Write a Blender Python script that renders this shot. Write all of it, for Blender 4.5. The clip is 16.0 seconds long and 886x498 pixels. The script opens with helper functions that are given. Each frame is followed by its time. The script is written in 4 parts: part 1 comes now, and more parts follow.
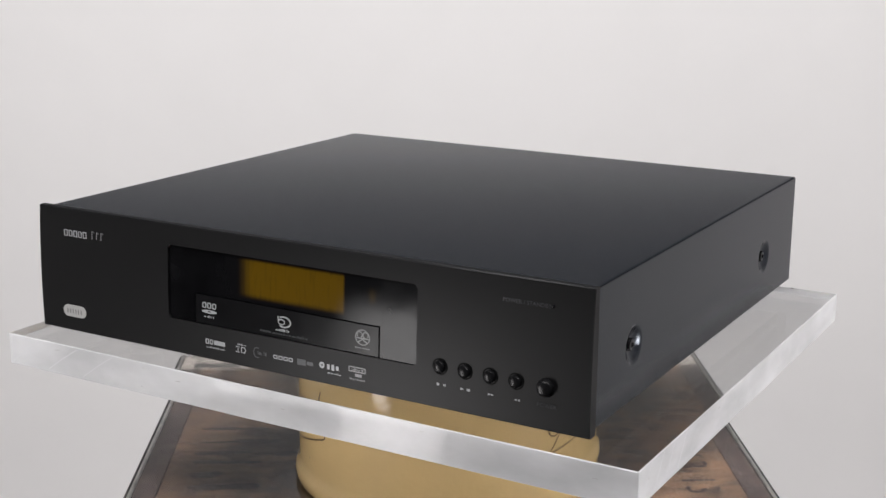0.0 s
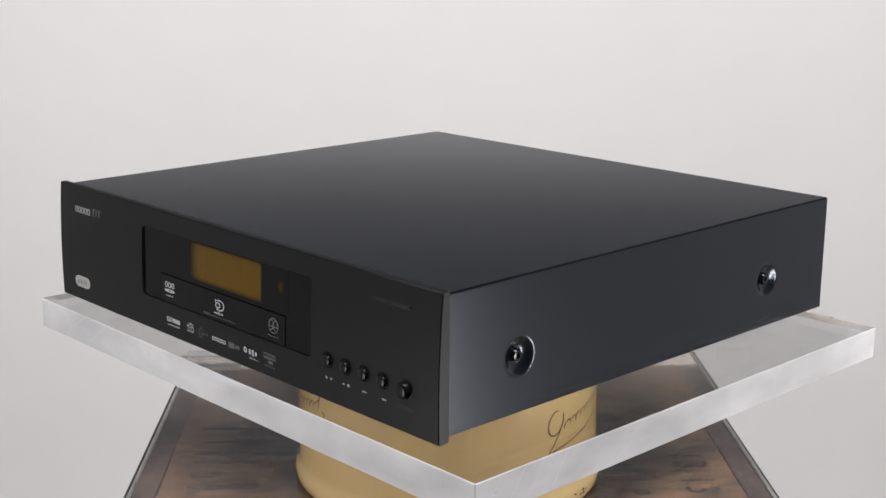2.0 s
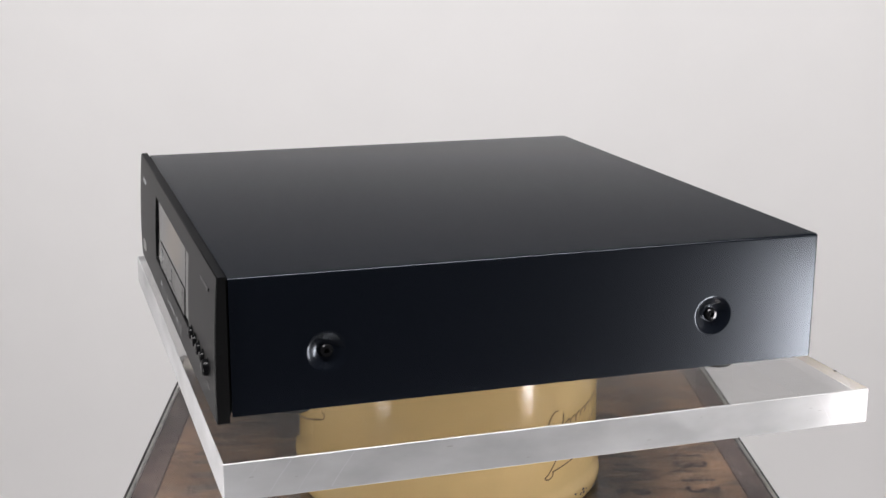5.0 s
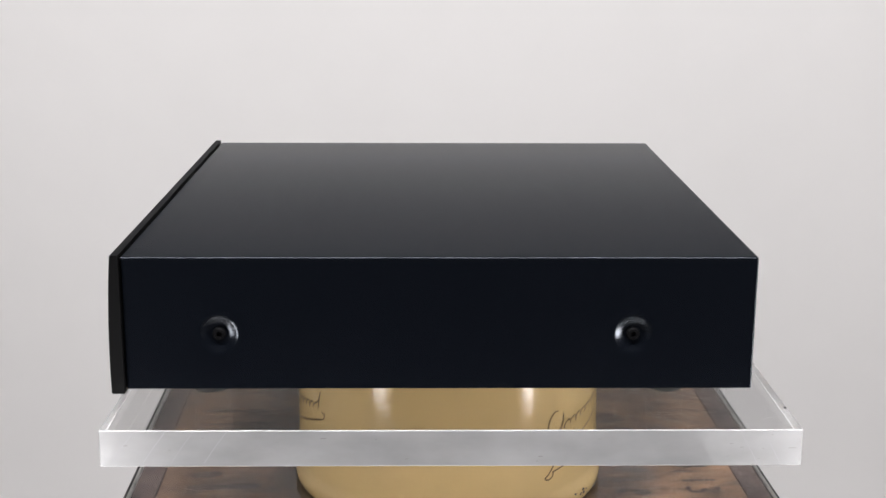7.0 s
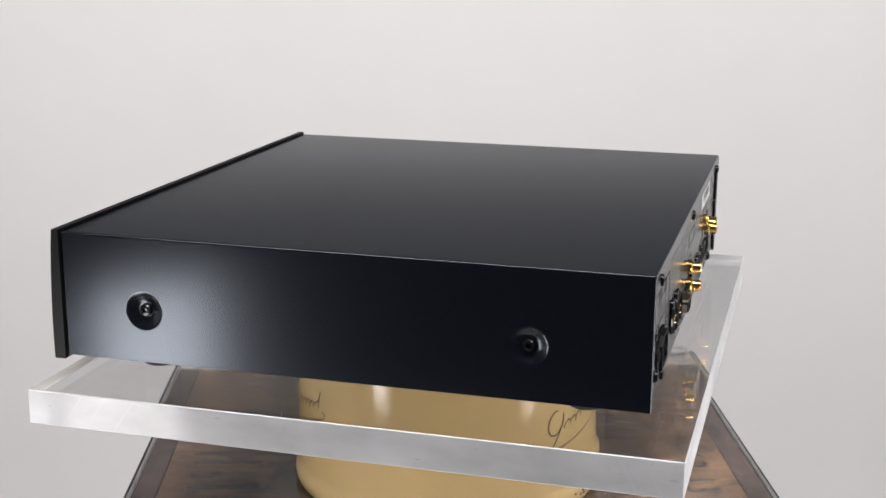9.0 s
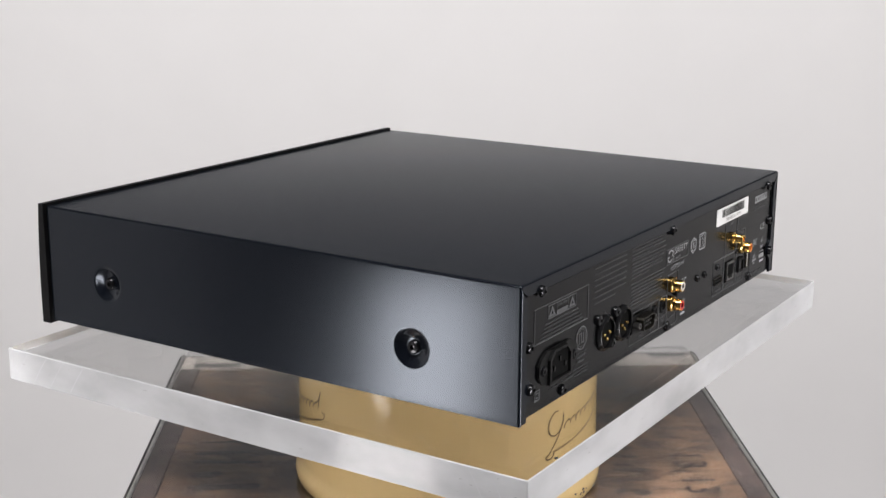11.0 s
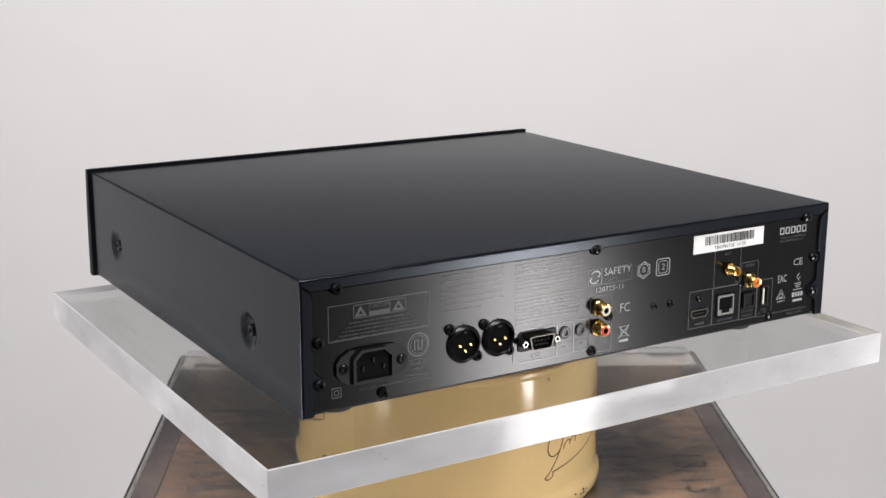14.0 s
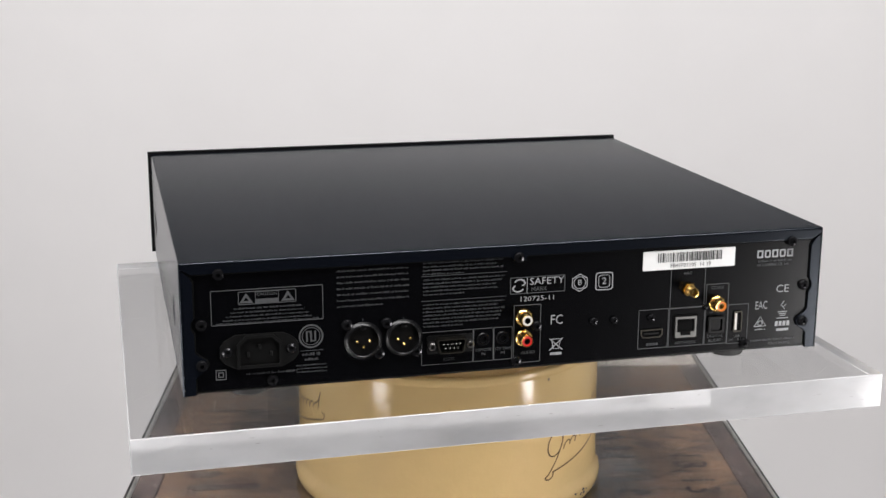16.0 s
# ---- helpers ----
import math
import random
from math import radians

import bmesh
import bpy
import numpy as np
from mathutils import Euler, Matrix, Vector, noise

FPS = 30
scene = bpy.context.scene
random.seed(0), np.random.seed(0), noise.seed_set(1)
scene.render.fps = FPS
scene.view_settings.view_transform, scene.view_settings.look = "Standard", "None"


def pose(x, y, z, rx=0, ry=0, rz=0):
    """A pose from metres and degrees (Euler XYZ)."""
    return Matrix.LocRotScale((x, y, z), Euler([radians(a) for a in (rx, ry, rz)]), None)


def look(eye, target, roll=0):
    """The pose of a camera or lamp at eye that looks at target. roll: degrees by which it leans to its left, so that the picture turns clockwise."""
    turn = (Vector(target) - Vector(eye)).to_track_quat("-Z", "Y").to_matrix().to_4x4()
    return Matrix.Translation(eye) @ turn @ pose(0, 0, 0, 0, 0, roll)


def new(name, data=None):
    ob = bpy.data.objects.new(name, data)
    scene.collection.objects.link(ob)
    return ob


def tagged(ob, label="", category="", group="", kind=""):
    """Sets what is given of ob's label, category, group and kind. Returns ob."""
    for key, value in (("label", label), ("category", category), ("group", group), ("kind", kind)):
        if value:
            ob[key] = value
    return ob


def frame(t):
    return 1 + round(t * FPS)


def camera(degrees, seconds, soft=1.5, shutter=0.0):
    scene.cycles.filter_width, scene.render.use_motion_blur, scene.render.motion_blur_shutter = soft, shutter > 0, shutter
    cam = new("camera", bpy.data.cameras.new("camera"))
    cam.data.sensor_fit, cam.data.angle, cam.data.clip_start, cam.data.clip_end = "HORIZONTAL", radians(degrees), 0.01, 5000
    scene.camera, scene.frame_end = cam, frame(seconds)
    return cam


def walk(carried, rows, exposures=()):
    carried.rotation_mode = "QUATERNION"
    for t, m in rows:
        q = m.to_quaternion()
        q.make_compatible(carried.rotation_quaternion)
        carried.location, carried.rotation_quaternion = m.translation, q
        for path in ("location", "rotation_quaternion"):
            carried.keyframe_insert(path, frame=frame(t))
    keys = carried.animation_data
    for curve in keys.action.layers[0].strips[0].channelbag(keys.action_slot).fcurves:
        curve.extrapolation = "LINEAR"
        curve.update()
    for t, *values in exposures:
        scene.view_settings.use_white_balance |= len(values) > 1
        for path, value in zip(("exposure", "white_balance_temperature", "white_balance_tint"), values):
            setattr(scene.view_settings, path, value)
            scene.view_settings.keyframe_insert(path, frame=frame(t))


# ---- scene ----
cam = camera(36.64, 16.0)
# the camera stands still on a tripod
EYE = Vector((0.0, -1.0068, 0.2849))
AIM = EYE + Vector((-0.003613, 0.970744, -0.240089))
STILL = look(EYE, AIM, 0.237)
cam.matrix_world = STILL
walk(cam, [(0.0, STILL), (16.0, STILL)], exposures=[(0.0, 0.0), (16.0, 0.0)])

FLOOR, TABLE = -1.15, -0.145
PLATE_TOP, PLATE_LOW = -0.0152, -0.0386

# ---- light ----
world = bpy.data.worlds.new("world")
scene.world = world
world.use_nodes = True
world.node_tree.nodes["Background"].inputs[0].default_value = (0.9, 0.92, 1.0, 1)
world.node_tree.nodes["Background"].inputs[1].default_value = 0.02


def area_lamp(name, eye, target, sx, sy, watts, color):
    data = bpy.data.lights.new(name, "AREA")
    data.shape, data.size, data.size_y, data.energy, data.color = "RECTANGLE", sx, sy, watts, color
    ob = new(name, data)
    ob.matrix_world = look(eye, target)
    return ob


# two narrow soft panels standing beside the stand; one large unseen lamp overhead, added to wash the backdrop and fill
# the front
area_lamp("panel_lamp", (0.73, -0.47, -0.265), (0, -0.03, -0.06), 0.11, 0.37, 4.2, (1.0, 0.97, 0.97))
area_lamp("panel_lamp", (-0.46, -0.445, -0.22), (0, -0.03, -0.08), 0.10, 0.32, 1.5, (1.0, 0.97, 0.97))
area_lamp("overhead_fill", (0, -0.90, 2.30), (0, 1.3, 0.10), 3.6, 0.8, 202, (1.0, 0.985, 0.985))


# ---- materials ----
def material(name, color, rough=0.5, metal=0.0, grain=0.0, scale=60.0, bump=0.0, bump_scale=400.0, rough_var=0.0, coat=0.0, big=0.0, spec=0.5):
    m = bpy.data.materials.new(name)
    m.use_nodes = True
    nt = m.node_tree
    b = nt.nodes["Principled BSDF"]
    b.inputs["Base Color"].default_value = (*color, 1)
    b.inputs["Roughness"].default_value = rough
    b.inputs["Metallic"].default_value = metal
    b.inputs["Coat Weight"].default_value = coat
    b.inputs["Coat Roughness"].default_value = 0.12
    b.inputs["Specular IOR Level"].default_value = spec
    tc = nt.nodes.new("ShaderNodeTexCoord")

    def noise_tex(sc, detail=4.0):
        n = nt.nodes.new("ShaderNodeTexNoise")
        n.inputs["Scale"].default_value, n.inputs["Detail"].default_value = sc, detail
        nt.links.new(tc.outputs["Object"], n.inputs["Vector"])
        return n

    def ranged(src, lo, hi):
        r = nt.nodes.new("ShaderNodeMapRange")
        r.inputs["From Min"].default_value, r.inputs["From Max"].default_value = 0.3, 0.7
        r.inputs["To Min"].default_value, r.inputs["To Max"].default_value = lo, hi
        nt.links.new(src, r.inputs["Value"])
        return r.outputs["Result"]

    if grain or big:
        val = ranged(noise_tex(scale).outputs["Fac"], 1 - grain, 1 + grain)
        if big:
            mul = nt.nodes.new("ShaderNodeMath")
            mul.operation = "MULTIPLY"
            nt.links.new(val, mul.inputs[0])
            nt.links.new(ranged(noise_tex(scale / 12, 2).outputs["Fac"], 1 - big, 1 + big), mul.inputs[1])
            val = mul.outputs[0]
        vm = nt.nodes.new("ShaderNodeVectorMath")
        vm.operation = "SCALE"
        vm.inputs[0].default_value = color
        nt.links.new(val, vm.inputs["Scale"])
        nt.links.new(vm.outputs[0], b.inputs["Base Color"])
    if rough_var:
        nt.links.new(ranged(noise_tex(scale * 0.7, 6).outputs["Fac"], rough - rough_var, rough + rough_var), b.inputs["Roughness"])
    if bump:
        bn = nt.nodes.new("ShaderNodeBump")
        bn.inputs["Strength"].default_value, bn.inputs["Distance"].default_value = bump, 0.0004
        nt.links.new(noise_tex(bump_scale, 3).outputs["Fac"], bn.inputs["Height"])
        nt.links.new(bn.outputs[0], b.inputs["Normal"])
    return m


def tint_gloss(m, tint):
    m.node_tree.nodes["Principled BSDF"].inputs["Specular Tint"].default_value = (*tint, 1)
    return m


BACKDROP = material("backdrop_paint", (0.80, 0.783, 0.78), 0.75, grain=0.008, scale=9, big=0.012)
SLATE = material("slate_room_paint", (0.060, 0.064, 0.072), 0.8, grain=0.04, scale=6)
ROOM = material("room_paint", (0.10, 0.10, 0.105), 0.8, grain=0.05, scale=6)
COVER = material("satin_black_paint", (0.0030, 0.0040, 0.0066), 0.215, spec=0.48)
FASCIA = material("black_anodised_metal", (0.0038, 0.0038, 0.0041), 0.42, bump=0.04, bump_scale=2200, grain=0.04, scale=300, spec=0.19)
tint_gloss(COVER, (0.84, 0.93, 1.06))
FLANGE = tint_gloss(material("satin_black_flange", (0.0030, 0.0040, 0.0066), 0.225, spec=0.32), (0.84, 0.93, 1.06))
REARM = material("black_coated_steel", (0.0012, 0.0013, 0.0018), 0.225, bump=0.008, bump_scale=1500, spec=0.27)
TRAYM = material("smoked_plastic", (0.005, 0.005, 0.0055), 0.20, rough_var=0.03, grain=0.1, scale=90, spec=0.10)
BLACK = material("matt_black_plastic", (0.0055, 0.0055, 0.0055), 0.45, spec=0.18, grain=0.1, scale=200)
# near-black that stands in for the shade inside holes and gaps
HOLE_BLACK = material("black_for_hole_shade", (0.004, 0.004, 0.004), 0.8, spec=0.08)
GLOSSB = material("glossy_black_plastic", (0.005, 0.005, 0.0055), 0.27, spec=0.28, grain=0.05, scale=150)
PRINT = material("grey_print", (0.31, 0.315, 0.325), 0.22, grain=0.1, scale=900, spec=0.36)
DIMPRINT = material("dim_grey_print", (0.078, 0.080, 0.083), 0.22, grain=0.1, scale=900, spec=0.36)
TINY = material("small_grey_print", (0.055, 0.057, 0.060), 0.22, grain=0.1, scale=900, spec=0.36)
FAINT = material("faint_grey_print", (0.052, 0.054, 0.057), 0.22, grain=0.1, scale=900, spec=0.36)
BUTTON = material("satin_black_button", (0.005, 0.005, 0.0055), 0.26, spec=0.16, grain=0.05, scale=150)
BADGE = material("brushed_silver_badge", (0.42, 0.415, 0.405), 0.42, metal=0.4, grain=0.06, scale=500)
GOLD = material("gold_plating", (0.78, 0.52, 0.17), 0.2, metal=1.0, grain=0.05, scale=300)
SILVER = material("nickel_plating", (0.22, 0.217, 0.21), 0.32, metal=1.0, grain=0.05, scale=300)
NICKEL = material("dull_nickel", (0.07, 0.065, 0.055), 0.38, metal=1.0, grain=0.1, scale=300)
SCREWM = material("black_screw_steel", (0.022, 0.022, 0.024), 0.16, metal=0.7, grain=0.1, scale=400)
WHITE = material("white_plastic", (0.66, 0.63, 0.58), 0.4)
RED = material("red_plastic", (0.55, 0.02, 0.015), 0.35)
ORANGE = material("orange_plastic", (0.62, 0.17, 0.02), 0.35)
PAPER = material("white_label_paper", (0.80, 0.80, 0.79), 0.5, grain=0.02, scale=200)
INK = material("black_ink", (0.02, 0.02, 0.02), 0.5)
RUBBER = material("black_rubber", (0.015, 0.015, 0.015), 0.7)
CREAM = material("cream_enamel", (0.70, 0.505, 0.235), 0.13, coat=0.15, grain=0.025, scale=35, big=0.06, bump=0.45, bump_scale=210, rough_var=0.04)
SCRIPT = material("brown_transfer_ink", (0.13, 0.075, 0.02), 0.45, grain=0.1, scale=300)
CHIP = material("bare_chipped_steel", (0.10, 0.09, 0.08), 0.6, metal=0.3, grain=0.4, scale=500)
STENCIL = material("worn_stencil_ink", (0.042, 0.035, 0.032), 0.45, grain=0.75, scale=150, big=0.5)
EDGE_LINE = material("painted_edge_line", (0.52, 0.52, 0.54), 0.6)
SCRATCH = material("pale_scratch", (0.42, 0.41, 0.40), 0.5)
FLECK = material("grey_chip", (0.32, 0.31, 0.31), 0.6)
PALE_STRIP = material("pale_mottled_strip", (0.40, 0.36, 0.33), 0.34, grain=0.22, scale=45, big=0.25, bump=0.2, bump_scale=300)
CORNER = material("dark_corner_metal", (0.035, 0.034, 0.034), 0.45, metal=0.4, grain=0.2, scale=90)
TRIM = material("dull_metal_edging", (0.46, 0.45, 0.43), 0.34, metal=0.75, grain=0.25, scale=90)


def wood(name, dark, light, rough, stretch=(5, 14, 14)):
    m = bpy.data.materials.new(name)
    m.use_nodes = True
    nt = m.node_tree
    b = nt.nodes["Principled BSDF"]
    tc = nt.nodes.new("ShaderNodeTexCoord")
    mp = nt.nodes.new("ShaderNodeMapping")
    mp.inputs["Scale"].default_value = stretch
    nt.links.new(tc.outputs["Object"], mp.inputs["Vector"])
    n = nt.nodes.new("ShaderNodeTexNoise")
    n.inputs["Scale"].default_value, n.inputs["Detail"].default_value, n.inputs["Distortion"].default_value = 2.2, 9, 1.2
    nt.links.new(mp.outputs[0], n.inputs["Vector"])
    ramp = nt.nodes.new("ShaderNodeValToRGB")
    ramp.color_ramp.elements[0].position, ramp.color_ramp.elements[1].position = 0.34, 0.68
    ramp.color_ramp.elements[0].color, ramp.color_ramp.elements[1].color = (*dark, 1), (*light, 1)
    nt.links.new(n.outputs["Fac"], ramp.inputs["Fac"])
    st = nt.nodes.new("ShaderNodeTexNoise")
    st.inputs["Scale"].default_value, st.inputs["Detail"].default_value = 16, 8
    nt.links.new(tc.outputs["Object"], st.inputs["Vector"])
    r = nt.nodes.new("ShaderNodeMapRange")
    r.inputs["From Min"].default_value, r.inputs["From Max"].default_value = 0.35, 0.65
    r.inputs["To Min"].default_value, r.inputs["To Max"].default_value = 0.52, 1.30
    nt.links.new(st.outputs["Fac"], r.inputs["Value"])
    vm = nt.nodes.new("ShaderNodeVectorMath")
    vm.operation = "SCALE"
    nt.links.new(ramp.outputs["Color"], vm.inputs[0])
    nt.links.new(r.outputs["Result"], vm.inputs["Scale"])
    nt.links.new(vm.outputs[0], b.inputs["Base Color"])
    r2 = nt.nodes.new("ShaderNodeMapRange")
    r2.inputs["To Min"].default_value, r2.inputs["To Max"].default_value = rough - 0.1, rough + 0.14
    nt.links.new(st.outputs["Fac"], r2.inputs["Value"])
    nt.links.new(r2.outputs["Result"], b.inputs["Roughness"])
    bn = nt.nodes.new("ShaderNodeBump")
    bn.inputs["Strength"].default_value, bn.inputs["Distance"].default_value = 0.25, 0.0005
    nt.links.new(n.outputs["Fac"], bn.inputs["Height"])
    nt.links.new(bn.outputs[0], b.inputs["Normal"])
    return m


OLDWOOD = wood("old_varnished_wood", (0.060, 0.041, 0.033), (0.215, 0.130, 0.080), 0.42, (11, 24, 20))
DARKWOOD = wood("dark_stained_wood", (0.050, 0.036, 0.034), (0.110, 0.080, 0.072), 0.42, (22, 14, 22))


def clear_plastic(name, rough, tint, scratch=0.0):
    m = bpy.data.materials.new(name)
    m.use_nodes = True
    nt = m.node_tree
    b = nt.nodes["Principled BSDF"]
    b.inputs["Base Color"].default_value = (*tint, 1)
    b.inputs["Roughness"].default_value = rough
    b.inputs["IOR"].default_value = 1.49
    b.inputs["Transmission Weight"].default_value = 1.0
    if scratch:
        tc = nt.nodes.new("ShaderNodeTexCoord")
        n = nt.nodes.new("ShaderNodeTexNoise")
        n.inputs["Scale"].default_value, n.inputs["Detail"].default_value = 45, 6
        nt.links.new(tc.outputs["Object"], n.inputs["Vector"])
        r = nt.nodes.new("ShaderNodeMapRange")
        r.inputs["From Min"].default_value, r.inputs["From Max"].default_value = 0.4, 0.75
        r.inputs["To Min"].default_value, r.inputs["To Max"].default_value = rough, rough + scratch
        nt.links.new(n.outputs["Fac"], r.inputs["Value"])
        nt.links.new(r.outputs["Result"], b.inputs["Roughness"])
    return m


def whitened_edge(name):
    """an acrylic edge: partly clear, partly painted white for frosting and inner reflections"""
    m = clear_plastic(name, 0.12, (0.985, 0.985, 0.98))
    nt = m.node_tree
    b = nt.nodes["Principled BSDF"]
    df = nt.nodes.new("ShaderNodeBsdfDiffuse")
    tl = nt.nodes.new("ShaderNodeBsdfTranslucent")
    df.inputs[0].default_value = tl.inputs[0].default_value = (0.94, 0.945, 0.96, 1)
    m1, m2 = nt.nodes.new("ShaderNodeMixShader"), nt.nodes.new("ShaderNodeMixShader")
    m1.inputs[0].default_value = 0.32
    tc = nt.nodes.new("ShaderNodeTexCoord")
    mp = nt.nodes.new("ShaderNodeMapping")
    mp.inputs["Scale"].default_value = (4, 4, 9)
    n = nt.nodes.new("ShaderNodeTexNoise")
    n.inputs["Scale"].default_value, n.inputs["Detail"].default_value = 3, 7
    nt.links.new(tc.outputs["Object"], mp.inputs[0])
    nt.links.new(mp.outputs[0], n.inputs["Vector"])
    r = nt.nodes.new("ShaderNodeMapRange")
    r.inputs["From Min"].default_value, r.inputs["From Max"].default_value = 0.35, 0.65
    r.inputs["To Min"].default_value, r.inputs["To Max"].default_value = 0.44, 0.60
    nt.links.new(n.outputs["Fac"], r.inputs["Value"])
    nt.links.new(r.outputs["Result"], m2.inputs[0])
    nt.links.new(df.outputs[0], m1.inputs[1])
    nt.links.new(tl.outputs[0], m1.inputs[2])
    nt.links.new(b.outputs[0], m2.inputs[1])
    nt.links.new(m1.outputs[0], m2.inputs[2])
    nt.links.new(m2.outputs[0], nt.nodes["Material Output"].inputs[0])
    return m


ACRYLIC = clear_plastic("clear_acrylic", 0.02, (0.985, 0.985, 0.98))
SHEET = clear_plastic("scratched_clear_sheet", 0.09, (0.99, 0.985, 0.97), 0.08)
SHEET.node_tree.nodes["Principled BSDF"].inputs["IOR"].default_value = 1.45
ACRYLIC_EDGE = whitened_edge("whitened_acrylic_edge")

SMOKE = material("smoked_window", (0.0035, 0.0035, 0.0040), 0.11, rough_var=0.035, bump=0.03, bump_scale=420, grain=0.3, scale=70, big=0.3, spec=0.10)


def display_filter(name):
    """smoked plastic whose amber filter fades out at its rim, with a small amber spot beside it"""
    m = material(name, (0.0035, 0.0035, 0.0040), 0.11, rough_var=0.035, bump=0.03, bump_scale=420, spec=0.10)
    nt = m.node_tree
    b = nt.nodes["Principled BSDF"]
    tc = nt.nodes.new("ShaderNodeTexCoord")
    sp = nt.nodes.new("ShaderNodeSeparateXYZ")
    nt.links.new(tc.outputs["Object"], sp.inputs[0])

    def ramp(src, a, z):
        q = nt.nodes.new("ShaderNodeMapRange")
        q.interpolation_type = "SMOOTHSTEP"
        q.inputs["From Min"].default_value, q.inputs["From Max"].default_value = min(a, z), max(a, z)
        q.inputs["To Min"].default_value, q.inputs["To Max"].default_value = (0, 1) if a < z else (1, 0)
        nt.links.new(src, q.inputs["Value"])
        return q.outputs["Result"]

    def op(kind, a, c):
        q = nt.nodes.new("ShaderNodeMath")
        q.operation = kind
        for k, w in enumerate((a, c)):
            if isinstance(w, float):
                q.inputs[k].default_value = w
            else:
                nt.links.new(w, q.inputs[k])
        return q.outputs[0]

    u, z = sp.outputs["X"], sp.outputs["Z"]
    field = op("MULTIPLY", op("MULTIPLY", ramp(u, -0.0380, -0.0230), ramp(u, 0.0480, 0.0455)), op("MULTIPLY", ramp(z, 0.0430, 0.0480), ramp(z, 0.0712, 0.0680)))
    spot = op("MULTIPLY", op("MULTIPLY", ramp(u, 0.0640, 0.0680), ramp(u, 0.0720, 0.0680)), op("MULTIPLY", ramp(z, 0.0520, 0.0590), ramp(z, 0.0660, 0.0590)))
    wave = nt.nodes.new("ShaderNodeTexNoise")
    wave.inputs["Scale"].default_value, wave.inputs["Detail"].default_value = 1.0, 5
    mp = nt.nodes.new("ShaderNodeMapping")
    mp.inputs["Scale"].default_value = (420, 1, 55)
    nt.links.new(tc.outputs["Object"], mp.inputs[0])
    nt.links.new(mp.outputs[0], wave.inputs["Vector"])
    mask = op("MULTIPLY", op("ADD", field, op("MULTIPLY", spot, 0.30)), op("ADD", op("MULTIPLY", wave.outputs["Fac"], 0.9), 0.55))
    mix = nt.nodes.new("ShaderNodeMix")
    mix.data_type = "RGBA"
    mix.inputs["A"].default_value, mix.inputs["B"].default_value = (0.0035, 0.0035, 0.0040, 1), (0.080, 0.045, 0.003, 1)
    nt.links.new(mask, mix.inputs["Factor"])
    nt.links.new(mix.outputs["Result"], b.inputs["Base Color"])
    return m


AMBER = display_filter("amber_filter")


# ---- mesh tools ----
def part(name, bm, mat, parent=None, label="", smooth=False, wound=False):
    me = bpy.data.meshes.new(name)
    if not wound:
        bmesh.ops.recalc_face_normals(bm, faces=bm.faces)
    bm.to_mesh(me)
    bm.free()
    for m in (mat if isinstance(mat, (list, tuple)) else [mat]):
        me.materials.append(m)
    if smooth:
        me.shade_smooth()
        me.set_sharp_from_angle(angle=radians(35))
    ob = new(name, me)
    ob.parent = parent
    if label:
        tagged(ob, label)
    return ob


def repeat(ob, parent, m):
    """another part on the same mesh"""
    o = new(ob.name.split(".")[0], ob.data)
    o.parent = parent
    o.matrix_basis = m
    return o


def box(bm, x0, x1, y0, y1, z0, z1, bevel=0.0, M=None, seg=2):
    vs = [bm.verts.new((x, y, z)) for x in (x0, x1) for y in (y0, y1) for z in (z0, z1)]
    fs = [bm.faces.new([vs[i] for i in q]) for q in ((0, 1, 3, 2), (4, 6, 7, 5), (0, 4, 5, 1), (2, 3, 7, 6), (0, 2, 6, 4), (1, 5, 7, 3))]
    made = set(vs)
    if bevel:
        es = {e for f in fs for e in f.edges}
        r = bmesh.ops.bevel(bm, geom=list(es), offset=bevel, segments=seg, affect="EDGES", profile=0.5)
        made = set(r["verts"]) | {v for v in vs if v.is_valid}
    if M is not None:
        bmesh.ops.transform(bm, matrix=M, verts=[v for v in made if v.is_valid])
    return bm


def lathe(bm, prof, M=Matrix(), n=32):
    rings = []
    for r, h in prof:
        if r < 1e-6:
            rings.append([bm.verts.new(M @ Vector((0, 0, h)))])
        else:
            rings.append([bm.verts.new(M @ Vector((r * math.cos(2 * math.pi * i / n), r * math.sin(2 * math.pi * i / n), h))) for i in range(n)])
    for a, b in zip(rings, rings[1:]):
        for i in range(n):
            j = (i + 1) % n
            if len(a) == 1 and len(b) == 1:
                continue
            if len(a) == 1:
                bm.faces.new((a[0], b[i], b[j]))
            elif len(b) == 1:
                bm.faces.new((a[i], a[j], b[0]))
            else:
                bm.faces.new((a[i], a[j], b[j], b[i]))
    return bm


def prism(bm, pts, M, h0, h1):
    """a polygon of the local plane, made thick from h0 to h1"""
    lo = [bm.verts.new(M @ Vector((x, y, h0))) for x, y in pts]
    hi = [bm.verts.new(M @ Vector((x, y, h1))) for x, y in pts]
    bm.faces.new(hi)
    bm.faces.new(lo[::-1])
    for i in range(len(pts)):
        j = (i + 1) % len(pts)
        bm.faces.new((lo[i], lo[j], hi[j], hi[i]))
    return bm


def rounded(w, h, r, n=5):
    pts = []
    for cx, cy, a0 in ((w / 2 - r, h / 2 - r, 0), (-w / 2 + r, h / 2 - r, 90), (-w / 2 + r, -h / 2 + r, 180), (w / 2 - r, -h / 2 + r, 270)):
        for i in range(n + 1):
            a = radians(a0 + 90 * i / n)
            pts.append((cx + r * math.cos(a), cy + r * math.sin(a)))
    return pts


